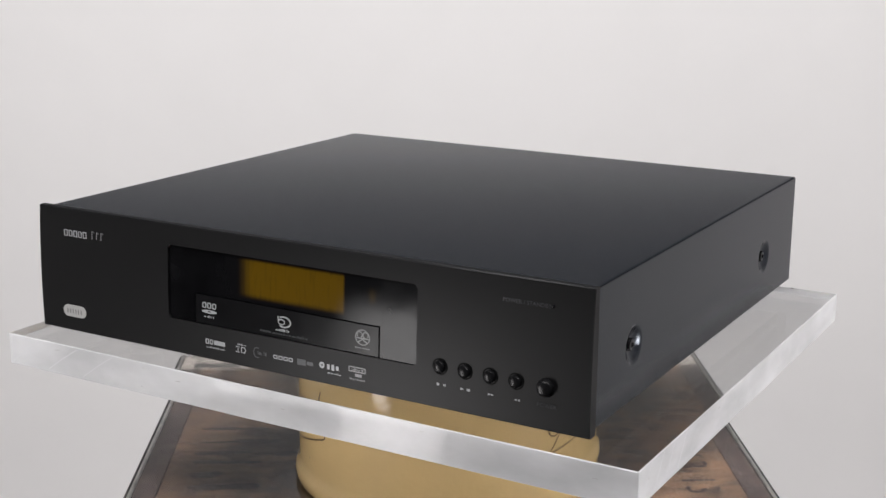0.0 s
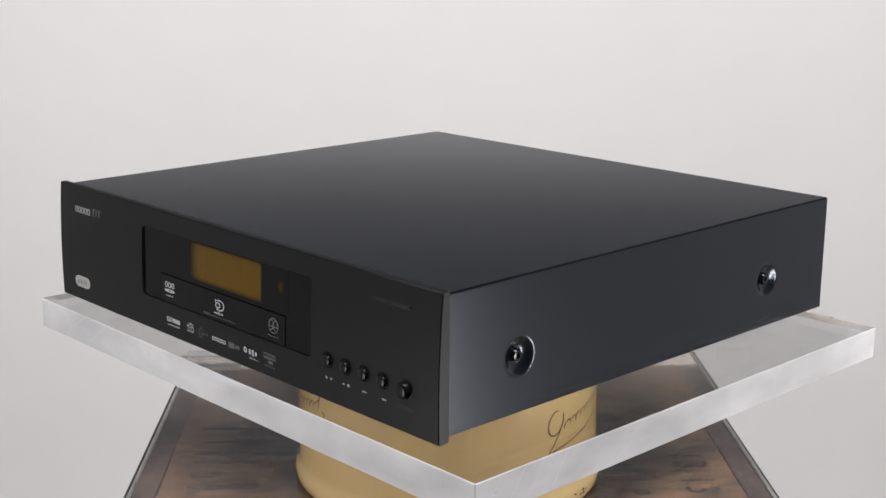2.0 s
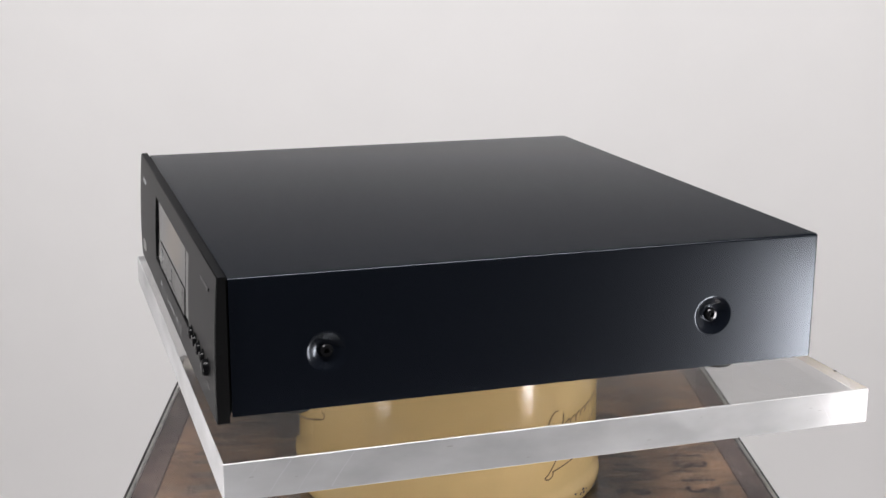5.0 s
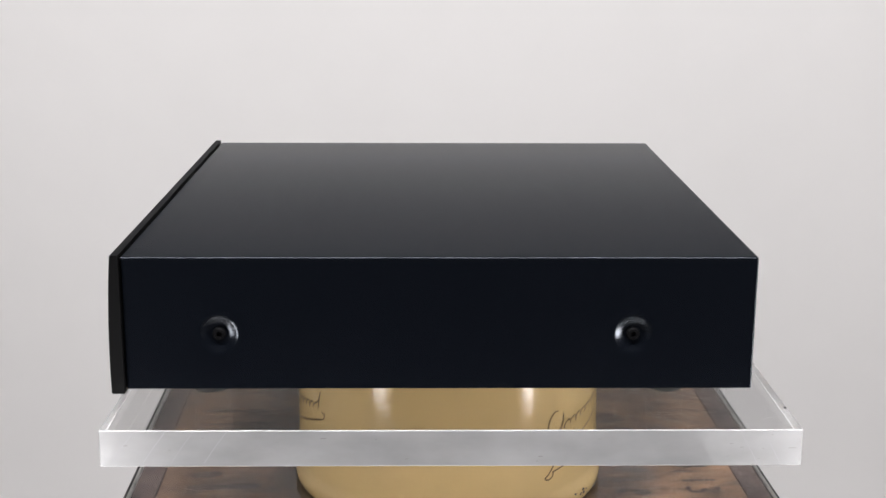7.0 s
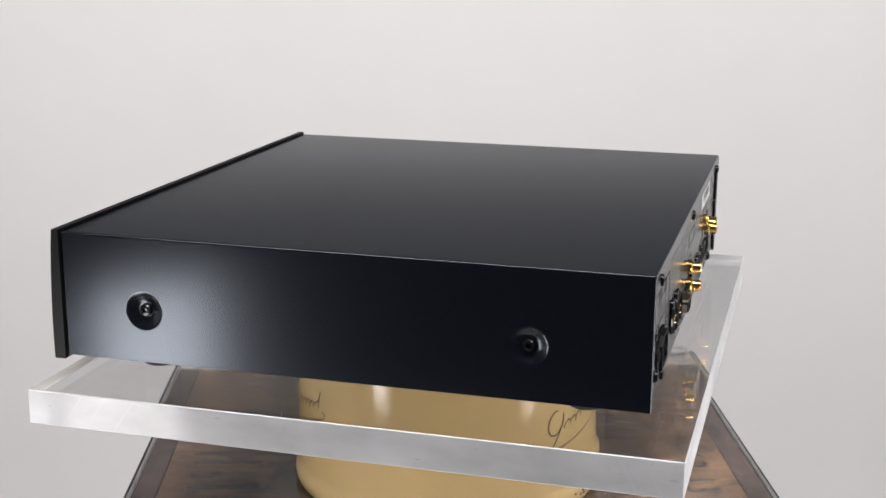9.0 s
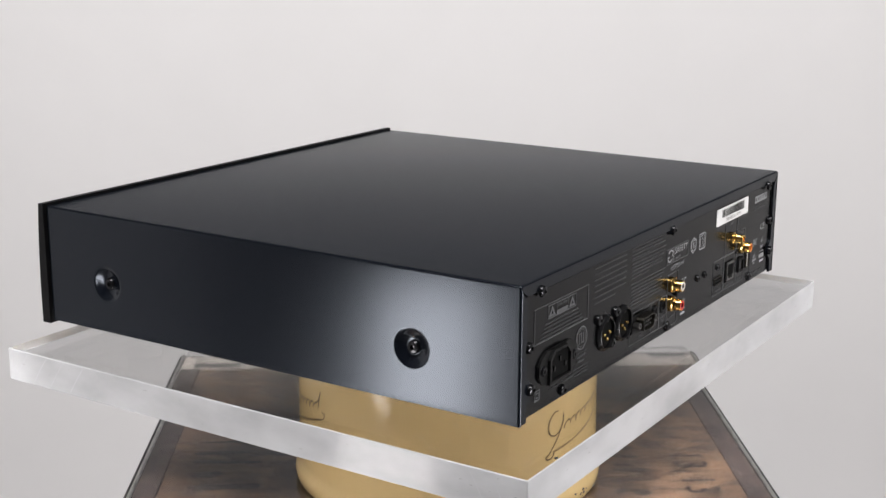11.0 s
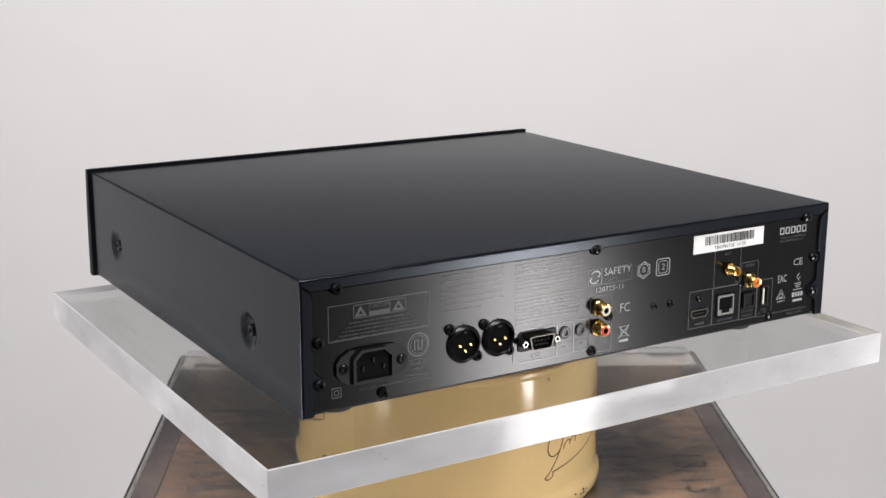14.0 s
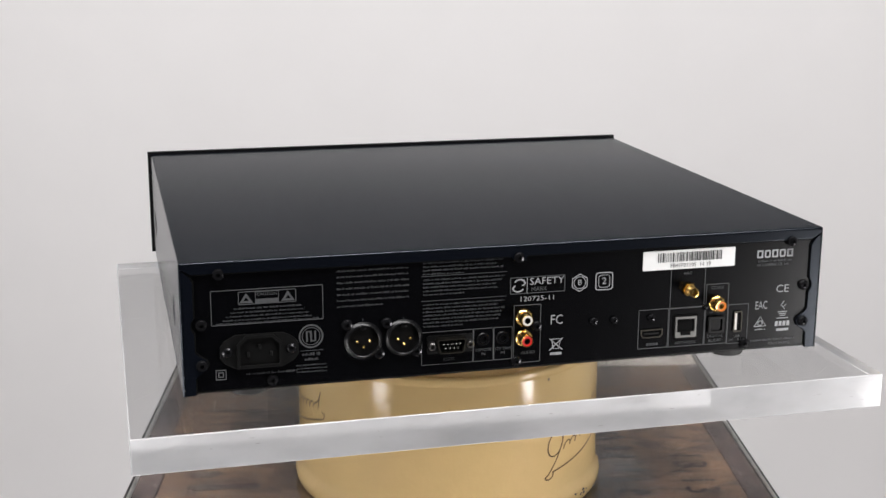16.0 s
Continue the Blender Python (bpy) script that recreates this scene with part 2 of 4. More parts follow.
def ring_prism(bm, outer, inner, M, h0, h1):
    """a frame between two outlines with the same count of points"""
    n = len(outer)
    L = [[bm.verts.new(M @ Vector((x, y, h))) for x, y in pts] for pts, h in ((outer, h0), (outer, h1), (inner, h1), (inner, h0))]
    for a, b in zip(L, L[1:] + L[:1]):
        for i in range(n):
            j = (i + 1) % n
            bm.faces.new((a[i], a[j], b[j], b[i]))
    return bm


def stroke(bm, pts, w, M, h=0.0003):
    """a drawn line of width w through the points of the local plane"""
    left, right = [], []
    for i, (x, y) in enumerate(pts):
        x0, y0 = pts[max(i - 1, 0)]
        x1, y1 = pts[min(i + 1, len(pts) - 1)]
        d = math.hypot(x1 - x0, y1 - y0) or 1
        nx, ny = -(y1 - y0) / d * w / 2, (x1 - x0) / d * w / 2
        left.append(bm.verts.new(M @ Vector((x + nx, y + ny, h))))
        right.append(bm.verts.new(M @ Vector((x - nx, y - ny, h))))
    for i in range(len(pts) - 1):
        bm.faces.new((left[i], right[i], right[i + 1], left[i + 1]))
    return bm


def arc(cx, cy, r, a0, a1, n=20, ry=None):
    return [(cx + r * math.cos(radians(a0 + (a1 - a0) * i / n)), cy + (ry or r) * math.sin(radians(a0 + (a1 - a0) * i / n))) for i in range(n + 1)]


def outline(bm, w, h, lw, M, r=0.0008, z=0.0003):
    o, i = rounded(w, h, r), rounded(w - 2 * lw, h - 2 * lw, max(r - lw, 0.0001))
    return ring_prism(bm, o, i, M, 0.00005, z)


def bar(bm, x, y, w, h, M, z=0.0003):
    vs = [bm.verts.new(M @ Vector((x + dx * w / 2, y + dy * h / 2, z))) for dx, dy in ((-1, -1), (1, -1), (1, 1), (-1, 1))]
    bm.faces.new(vs)
    return bm


def word_bars(bm, x, y, w, h, M, rng):
    """a line of print too small to read: words of narrow upright bars"""
    at, left = 0.0, 0
    while at < w - h * 0.6:
        if left == 0:
            left = rng.randint(2, 9)
            at += h * 0.45
        n = h * rng.choice((0.22, 0.3, 0.5, 0.58))
        k = h * rng.choice((0.62, 0.72, 0.95, 1.0))
        bar(bm, x + at + n / 2, y - (h - k) / 2, n, k, M)
        at += n + h * 0.2
        left -= 1
    return bm


def lettering(name, text, size, mat, parent, M, lift=0.0004, wide=1.0, label=""):
    cu = bpy.data.curves.new(name, "FONT")
    cu.body, cu.size, cu.align_x, cu.align_y, cu.resolution_u = text, size, "CENTER", "CENTER", 2
    tmp = bpy.data.objects.new(name, cu)
    scene.collection.objects.link(tmp)
    dg = bpy.context.evaluated_depsgraph_get()
    me = bpy.data.meshes.new_from_object(tmp.evaluated_get(dg))
    bpy.data.objects.remove(tmp)
    me.transform(M @ Matrix.Translation((0, 0, lift)) @ Matrix.Diagonal((wide, 1, 1, 1)))
    me.materials.clear()
    me.materials.append(mat)
    ob = new(name, me)
    ob.parent = parent
    if label:
        tagged(ob, label)
    return ob


V_REAR, U_SIDE = 0.1848, 0.2142


def on_rear(u, z, out=0.0):
    return Matrix(((-1, 0, 0, u), (0, 0, 1, V_REAR + out), (0, 1, 0, z), (0, 0, 0, 1)))


def fascia_v(z):
    """the bowed face of the fascia"""
    s = (z - 0.036) / 0.048
    return -0.2128 + 0.00143 * s * s + 0.00129 * s


def on_front(u, z, out=0.0):
    return Matrix(((1, 0, 0, u), (0, 0, -1, fascia_v(z) - out), (0, 1, 0, z), (0, 0, 0, 1)))


def lean(bm):
    """tilt a panel of the window with the bow of the fascia"""
    for v in bm.verts:
        v.co.y += (v.co.z - 0.0462) * 0.039
    return bm


def on_side(v, z, out=0.0):
    return Matrix(((0, 0, 1, U_SIDE + out), (1, 0, 0, v), (0, 1, 0, z), (0, 0, 0, 1)))


# ---- the studio ----
def studio():
    bm = bmesh.new()
    prof = [(1.75, 0.36)]
    prof += [(1.75 - 0.15 + 0.15 * math.cos(radians(a)), FLOOR + 0.15 - 0.15 * math.sin(radians(a))) for a in range(0, 91, 5)]
    rows = [[bm.verts.new((x, y, z)) for y, z in prof] for x in (-2.4, 2.4)]
    back = [[bm.verts.new((x, y + 0.05, z - 0.05)) for y, z in prof] for x in (-2.4, 2.4)]
    for g in (rows, back):
        for i in range(len(prof) - 1):
            bm.faces.new((g[0][i], g[1][i], g[1][i + 1], g[0][i + 1]))
    ob = part("backdrop", bm, BACKDROP, smooth=True)
    tagged(ob, "plain off-white seamless studio backdrop, softly lit", "backdrop", kind="structure")
    # unseen flats, added so that the cover's sides reflect something pale
    for sx in (-1, 1):
        bm = bmesh.new()
        x0, x1 = sorted((sx * 1.50, sx * 1.54))
        box(bm, x0, x1, -0.50, 1.72, FLOOR, 0.36, 0.004)
        tagged(part("reflector_flat", bm, BACKDROP), "plain off-white flat added out of view for the cover to reflect", "backdrop", kind="structure")
    # unseen shell, added dark so that the player reflects a dark room
    for nm, b, mt, lab in (
        ("floor", (-2.5, 2.5, -2.6, 1.9, FLOOR - 0.15, FLOOR - 0.06), ROOM, "dark studio floor under the backdrop"),
        ("ceiling", (-2.5, 2.5, -2.6, 1.9, 2.4, 2.5), ROOM, "dark studio ceiling"),
        ("wall_west", (-2.5, -2.4, -2.6, 1.9, FLOOR - 0.06, 2.4), ROOM, "dark grey studio side wall"),
        ("wall_east", (2.4, 2.5, -2.6, 1.9, FLOOR - 0.06, 2.4), ROOM, "dark grey studio side wall"),
        ("wall_south", (-2.4, 2.4, -2.6, -2.5, FLOOR - 0.06, 2.4), ROOM, "dark grey studio wall behind the camera"),
        ("wall_north", (-2.4, 2.4, 1.82, 1.9, FLOOR - 0.06, 2.4), SLATE, "unseen slate grey wall behind the backdrop, kept dark for reflections"),
    ):
        tagged(part(nm, box(bmesh.new(), *b), mt), lab, nm.split("_")[0], kind="structure")


studio()


# ---- the old wooden stand ----
# strokes of worn stencil on the boards: x from, x to, y, width
MARKS = ((-0.211, -0.154, 0.092, 0.0055), (-0.180, -0.153, 0.065, 0.0045), (-0.209, -0.153, 0.060, 0.0055), (-0.210, -0.163, 0.036, 0.0062), (-0.209, -0.152, 0.019, 0.0062),
         (-0.207, -0.182, -0.009, 0.0082), (-0.206, -0.149, -0.032, 0.0080), (-0.207, -0.152, -0.064, 0.0060), (-0.207, -0.166, -0.090, 0.0060),
         (0.127, 0.152, -0.029, 0.0045), (0.127, 0.136, -0.049, 0.0075), (0.141, 0.154, -0.049, 0.0085), (0.133, 0.160, -0.006, 0.0050), (0.134, 0.150, 0.004, 0.0040),
         (0.132, 0.156, 0.022, 0.0045), (0.131, 0.156, 0.037, 0.0050), (0.131, 0.154, 0.060, 0.0045), (0.134, 0.150, 0.074, 0.0040))


def stand():
    root = new("wooden_stand")
    root.location = (0.0021, 0.0, TABLE)
    root.rotation_euler = (0.0, 0.0, radians(2.4))
    tagged(root, "old brown wooden crate stand with dark stencilled lettering", "stand")
    X, Y0, Y1 = 0.2458, -0.25, 0.239
    B = 0.0185
    DZ = -0.003
    REAR = 0.036
    part("board", box(bmesh.new(), -X + B + 0.0001, X - B - 0.0001, Y0 + B, Y1 - REAR, -0.026, DZ - 0.0008, 0.0002, seg=1), OLDWOOD, root)
    for x0, x1, y0, y1 in ((-X, -X + B, Y0 + B, Y1 - REAR), (X - B, X, Y0 + B, Y1 - REAR), (-X, X, Y0, Y0 + B)):
        part("border", box(bmesh.new(), x0, x1, y0, y1, -0.030, DZ - 0.0004, 0.0012), DARKWOOD, root, "dark stained border strip")
    part("rear_strip", box(bmesh.new(), -X, X, Y1 - REAR, Y1 - 0.003, -0.030, DZ - 0.0004, 0.0012), PALE_STRIP, root, "pale strip along the rear edge")
    part("rear_edge", box(bmesh.new(), -X, X, Y1 - 0.0029, Y1, -0.030, DZ - 0.0003, 0.0006), DARKWOOD, root)
    for x0, x1, y0, y1 in ((-X + 0.012, -X + 0.056, Y1 - 0.034, Y1 - 0.023), (X - 0.042, X - 0.006, Y1 - 0.012, Y1 - 0.004)):
        part("corner_plate", box(bmesh.new(), x0, x1, y0, y1, DZ - 0.0004, DZ - 0.0001, 0.0001, seg=1), CORNER, root, "thin dark metal corner plate")
    # rounded metal edging along both sides
    for sx in (-1, 1):
        ax = Matrix(((sx, 0, 0, 0), (0, 0, 1, 0), (0, 1, 0, 0), (0, 0, 0, 1)))
        bm = bmesh.new()
        prism(bm, [(X + 0.0002, -0.030), (X + 0.0002, -0.0012), (X + 0.0008, -0.0002), (X + 0.0018, 0.0003), (X + 0.0030, 0.0), (X + 0.0036, -0.0010), (X + 0.0036, -0.030)], ax, Y0, Y1)
        part("edging", bm, TRIM, root, "dull rounded metal edging", smooth=True)
        bm = bmesh.new()
        prism(bm, [(X + 0.0038, -0.030), (X + 0.0038, -0.0022), (X + 0.0046, -0.0014), (X + 0.0058, -0.0018), (X + 0.0068, -0.0034), (X + 0.0072, -0.0060), (X + 0.0072, -0.030)], ax, Y0, Y1)
        part("outer_edging", bm, CORNER, root, "dark outer edging strip", smooth=True)
    # plain case under the top, down to the floor
    part("case", box(bmesh.new(), -X + 0.012, X - 0.012, Y0 + 0.012, Y1 - 0.012, FLOOR - 0.06 - TABLE, -0.0305, 0.002), DARKWOOD, root)
    rng = random.Random(4)
    # stencilled numbers lying on their side
    for tx, x, y, w, h in (("13", 0.1955, 0.0115, 0.028, 0.029), ("13", 0.1950, -0.038, 0.027, 0.029)):
        lettering("stencil_number", tx, h * 1.35, STENCIL, root, pose(x, y, DZ - 0.0007, 0, 0, -90), 0.0002, w / (h * 1.0))
    Z = Matrix.Translation((0, 0, DZ - 0.0007))
    for x0, x1, y, w in MARKS:
        bm = bmesh.new()
        n = max(4, int((x1 - x0) / 0.004))
        ts = [x0 + (x1 - x0) * k / n for k in range(n + 1)]
        dy, ww = rng.choice((-1, 1)) * rng.uniform(0.0008, 0.0032), 1.0
        lo, hi = [], []
        for k, x in enumerate(ts):
            ww = min(1.35, max(0.65, ww + rng.uniform(-0.22, 0.25)))
            end = 0.45 if k in (0, n) else 1.0
            c = y + dy * k / n + rng.uniform(-0.0005, 0.0005)
            lo.append((x, c - w * ww * end / 2))
            hi.append((x, c + w * ww * end / 2))
        prism(bm, lo + hi[::-1], Z, 0.00002, 0.0002)
        part("stencil_mark", bm, STENCIL, root)
    # the clear sheet that covers the top
    sheet = part("cover_sheet", box(bmesh.new(), -X, X, Y0 - 0.004, 0.2525, DZ, 0.0, 0.0008, seg=2), SHEET, root, "clear scratched acrylic cover sheet")
    sheet.visible_shadow = False
    bm = bmesh.new()
    for k in range(520):
        x, y = rng.uniform(-0.245, 0.245), rng.uniform(-0.20, 0.235)
        if math.hypot(x, y) < 0.126:
            continue
        if k % 2:
            w = rng.uniform(0.00015, 0.0005)
            bar(bm, x, y, w, w * rng.uniform(0.6, 1.6), Matrix(), 0.00006)
        else:
            a, ln, bend = rng.uniform(0, math.pi), rng.uniform(0.004, 0.04), rng.uniform(-0.5, 0.5)
            stroke(bm, [(x + ln * q * math.cos(a + bend * q), y + ln * q * math.sin(a + bend * q)) for q in (0, 0.33, 0.66, 1.0)], rng.uniform(0.00004, 0.00011), Matrix(), 0.00006)
    tagged(part("dust", bm, SCRATCH, root, "pale dust and fine scratches on the sheet"), kind="stuff")
    return root


stand()


# ---- the enamelled drum on the stand ----
def drum():
    bm = bmesh.new()
    H0 = 0.0012
    prof = [(0.0, H0), (0.119, H0), (0.1208, 0.002), (0.1217, 0.005), (0.1217, 0.0085), (0.1207, 0.012), (0.1190, 0.0155), (0.1186, 0.02)]
    prof += [(0.1186 - 0.0008 * i / 6, 0.02 + 0.07 * i / 6) for i in range(1, 7)]
    prof += [(0.1177, 0.0925), (0.1187, 0.0940), (0.1190, 0.0960), (0.1186, 0.0978), (0.1172, 0.0986), (0.1155, 0.0980), (0.1145, 0.0960), (0.0, 0.0955)]
    lathe(bm, prof, n=128)
    root = part("enamel_drum", bm, CREAM, smooth=True)
    root.location = (0.0005, 0.001, TABLE)
    tagged(root, "cream enamelled metal drum with two brown script marks, chipped bottom rim", "drum")

    def wrap(pts, th0, z0, name):
        b = bmesh.new()
        P = []
        for s, h in pts:
            th = th0 + s / 0.1185
            P.append((th, z0 + h + 0.10 * s))
        L, Rr = [], []
        for i, (th, z) in enumerate(P):
            ta, za = P[max(i - 1, 0)]
            tb, zb = P[min(i + 1, len(P) - 1)]
            dx, dz = (tb - ta) * 0.1185, zb - za
            d = math.hypot(dx, dz) or 1
            w = 0.0006
            nx, nz = -dz / d * w, dx / d * w
            for lst, sg in ((L, 1), (Rr, -1)):
                t2, z2 = th + sg * nx / 0.1185, z + sg * nz
                r = 0.1186 - 0.0008 * (z2 - 0.02) / 0.07 + 0.00025
                lst.append(b.verts.new((r * math.sin(t2), -r * math.cos(t2), z2)))
        for i in range(len(P) - 1):
            b.faces.new((L[i], Rr[i], Rr[i + 1], L[i + 1]))
        part(name, b, SCRIPT, root, "thin brown cursive flourish")

    # a tall loop, a run of low waves and a long underline, drawn as one flourish
    def flourish():
        pts = []
        for i in range(40):
            a = radians(55 + i * 8.6)
            pts.append((0.0110 + 0.0072 * math.cos(a) + 0.003 * i / 40, 0.0 + 0.0088 * math.sin(a) + 0.25 * 0.0072 * math.cos(a)))
        for i in range(22):
            f = i / 21
            pts.append((0.0205 - 0.0150 * f + 0.002 * math.sin(f * 3), 0.0 - 0.0215 * f))
        for i in range(16):
            a = radians(200 + i * 13)
            pts.append((0.0062 + 0.0042 * math.cos(a), -0.0225 + 0.0032 * math.sin(a)))
        for i in range(30):
            f = i / 29
            pts.append((0.0095 + 0.076 * f, -0.0210 + 0.0100 * f - 0.002 * math.sin(f * math.pi)))
        for i in range(10):
            a = radians(-80 + i * 20)
            pts.append((0.0845 + 0.0034 * math.cos(a), -0.0083 + 0.0027 * math.sin(a)))
        return pts

    def waves():
        pts = []
        for i in range(150):
            a = i / 149 * 2 * math.pi * 7.5
            h = -0.0027 * math.cos(a) * (0.85 + 0.15 * math.cos(a / 2))
            pts.append((0.0225 + 0.00114 * a - 0.0015 * math.sin(a) + 0.30 * h, -0.0045 + h + 0.00006 * a))
        x, h = pts[-1]
        pts += [(x + 0.0016 + 0.0042 * f, h - 0.001 + 0.0105 * f) for f in (0.3, 0.6, 1.0)]
        pts += [(x + 0.0052 - 0.0030 * f, h + 0.0095 - 0.0145 * f) for f in (0.2, 0.5, 0.8, 1.0)]
        return pts

    for th, z in ((radians(36), 0.054), (radians(-93), 0.054)):
        wrap(flourish(), th, z, "script_mark")
        wrap(waves(), th, z, "script_mark")
    # chips along the bottom rim
    rng = random.Random(9)
    b = bmesh.new()
    for k in range(26):
        th = radians(rng.uniform(52, 86))
        h = rng.uniform(0.003, 0.010)
        r = 0.1220
        c = Vector((r * math.sin(th), -r * math.cos(th), h))
        s = rng.uniform(0.0006, 0.0022)
        t = Vector((math.cos(th), math.sin(th), 0))
        vs = [b.verts.new(c + t * s * rng.uniform(0.6, 1.2) * math.cos(q) + Vector((0, 0, 1)) * s * rng.uniform(0.4, 0.9) * math.sin(q)) for q in (0, 1.0, 2.1, 3.1, 4.2, 5.2)]
        b.faces.new(vs)
    part("chipped_enamel", b, CHIP, root, "bare chipped enamel spots")
    for th, h, s in ((38, 0.0905, 0.0013), (-62, 0.03, 0.0006)):
        b = bmesh.new()
        th = radians(th)
        r = 0.1189 - 0.0008 * (h - 0.02) / 0.07
        c = Vector((r * math.sin(th), -r * math.cos(th), h))
        t = Vector((math.cos(th), math.sin(th), 0))
        b.faces.new([b.verts.new(c + t * s * math.cos(q) + Vector((0, 0, s * math.sin(q)))) for q in (0, 1.0, 2.1, 3.1, 4.2, 5.2)])
        part("speck", b, CHIP, root, "small dark speck in the enamel")
    return root


drum()


# ---- the bearing and the clear plate that turns on it ----
def bearing():
    bm = bmesh.new()
    lathe(bm, [(0.0, -0.0495), (0.105, -0.0495), (0.106, -0.0485), (0.106, -0.0402), (0.105, PLATE_LOW - 0.0002), (0.0, PLATE_LOW - 0.0002)], n=64)
    ob = part("turntable_bearing", bm, CREAM, smooth=True)
    return tagged(ob, "flat cream turntable disc between drum and plate", "turntable")


bearing()


def acrylic_plate():
    bm = bmesh.new()
    box(bm, -0.0015 - 0.2504, -0.0015 + 0.2504, -0.0017 - 0.2131, -0.0017 + 0.2131, PLATE_LOW, PLATE_TOP, 0.0006, seg=1)
    bm.normal_update()
    for f in bm.faces:
        f.material_index = 0 if abs(f.normal.z) > 0.9 else 1
    ob = part("acrylic_plate", bm, [ACRYLIC, ACRYLIC_EDGE])
    ob.visible_shadow = False
    rng = random.Random(11)
    bm = bmesh.new()
    for k in range(46):
        x, y = rng.uniform(-0.24, 0.24), rng.uniform(-0.205, 0.205)
        if abs(x) < 0.19 and abs(y) < 0.18:
            continue
        a, ln = rng.uniform(0, math.pi), rng.uniform(0.004, 0.03)
        bend = rng.uniform(-0.15, 0.15)
        stroke(bm, [(x + ln * q * math.cos(a + bend * q), y + ln * q * math.sin(a + bend * q)) for q in (0, 0.35, 0.7, 1.0)], rng.uniform(0.00008, 0.0002), Matrix.Translation((0, 0, PLATE_TOP)), 0.00006)
    tagged(part("surface_scratches", bm, SCRATCH, ob, "fine pale scratches in the acrylic"), kind="stuff")
    bm = bmesh.new()
    for k in range(60):
        q, side = rng.uniform(-1, 1), rng.choice((0, 1, 2, 3))
        s, h = rng.uniform(0.0002, 0.0006), rng.uniform(PLATE_LOW + 0.003, PLATE_TOP - 0.003)
        w = s * rng.uniform(1, 5)
        if side < 2:
            M = Matrix.Translation((-0.0015 + 0.245 * q, -0.0017 + (0.21313 if side else -0.21313), h)) @ Matrix.Rotation(radians(90), 4, "X")
        else:
            M = Matrix.Translation((-0.0015 + (0.25043 if side == 3 else -0.25043), -0.0017 + 0.207 * q, h)) @ Matrix.Rotation(radians(90), 4, "Z") @ Matrix.Rotation(radians(90), 4, "X")
        vs = [bm.verts.new(M @ Vector((w * dx, s * dy * 0.5, 0.0))) for dx, dy in ((-1, -1), (1, -0.6), (0.8, 1), (-0.7, 0.8))]
        bm.faces.new(vs)
    tagged(part("edge_chips", bm, FLECK, ob, "tiny grey chips in the edges"), kind="stuff")
    # slanting pale lines near the ends of the edges, painted for inner reflections
    bm = bmesh.new()
    lo, hi = PLATE_LOW + 0.0022, PLATE_TOP - 0.0012
    for along, sg, starts, run in (("u", -1, (-0.249, -0.212, -0.178), 0.030), ("v", 1, (-0.208, -0.189, -0.172, -0.152), 0.014), ("v", 1, (0.184, 0.198), -0.011)):
        for p in starts:
            w = rng.uniform(0.0003, 0.0006)
            if along == "u":
                M = Matrix(((1, 0, 0, 0), (0, 0, sg, -0.0017 + sg * 0.2131), (0, 1, 0, 0), (0, 0, 0, 1)))
            else:
                M = Matrix(((0, 0, sg, -0.0015 + sg * 0.2504), (1, 0, 0, 0), (0, 1, 0, 0), (0, 0, 0, 1)))
            stroke(bm, [(p, lo), (p + run * 0.5, (lo + hi) / 2 + 0.0006), (p + run, hi)], w, M, 0.00004)
    tagged(part("edge_glints", bm, EDGE_LINE, ob, "slanting pale lines painted for reflections inside the plate"), kind="stuff")
    bm = bmesh.new()
    prism(bm, rounded(0.0026, 0.0018, 0.0008, 3), Matrix.Translation((0.2124, 0.2096, PLATE_TOP)), 0.00003, 0.0005)
    part("fleck", bm, INK, ob, "small black fleck near the rim")
    return tagged(ob, "thick clear acrylic plate with scratched edges", "plate")


plate = acrylic_plate()


# ---- the disc player on the plate ----
player = new("disc_player")
tagged(player, "black full-width disc player with smoked display window", "disc player")
V0, V1, TOP, LOW = -0.2046, 0.1868, 0.0840, -0.0006
DIMPLES = ((-0.1456, 0.0344), (0.1114, 0.0342))


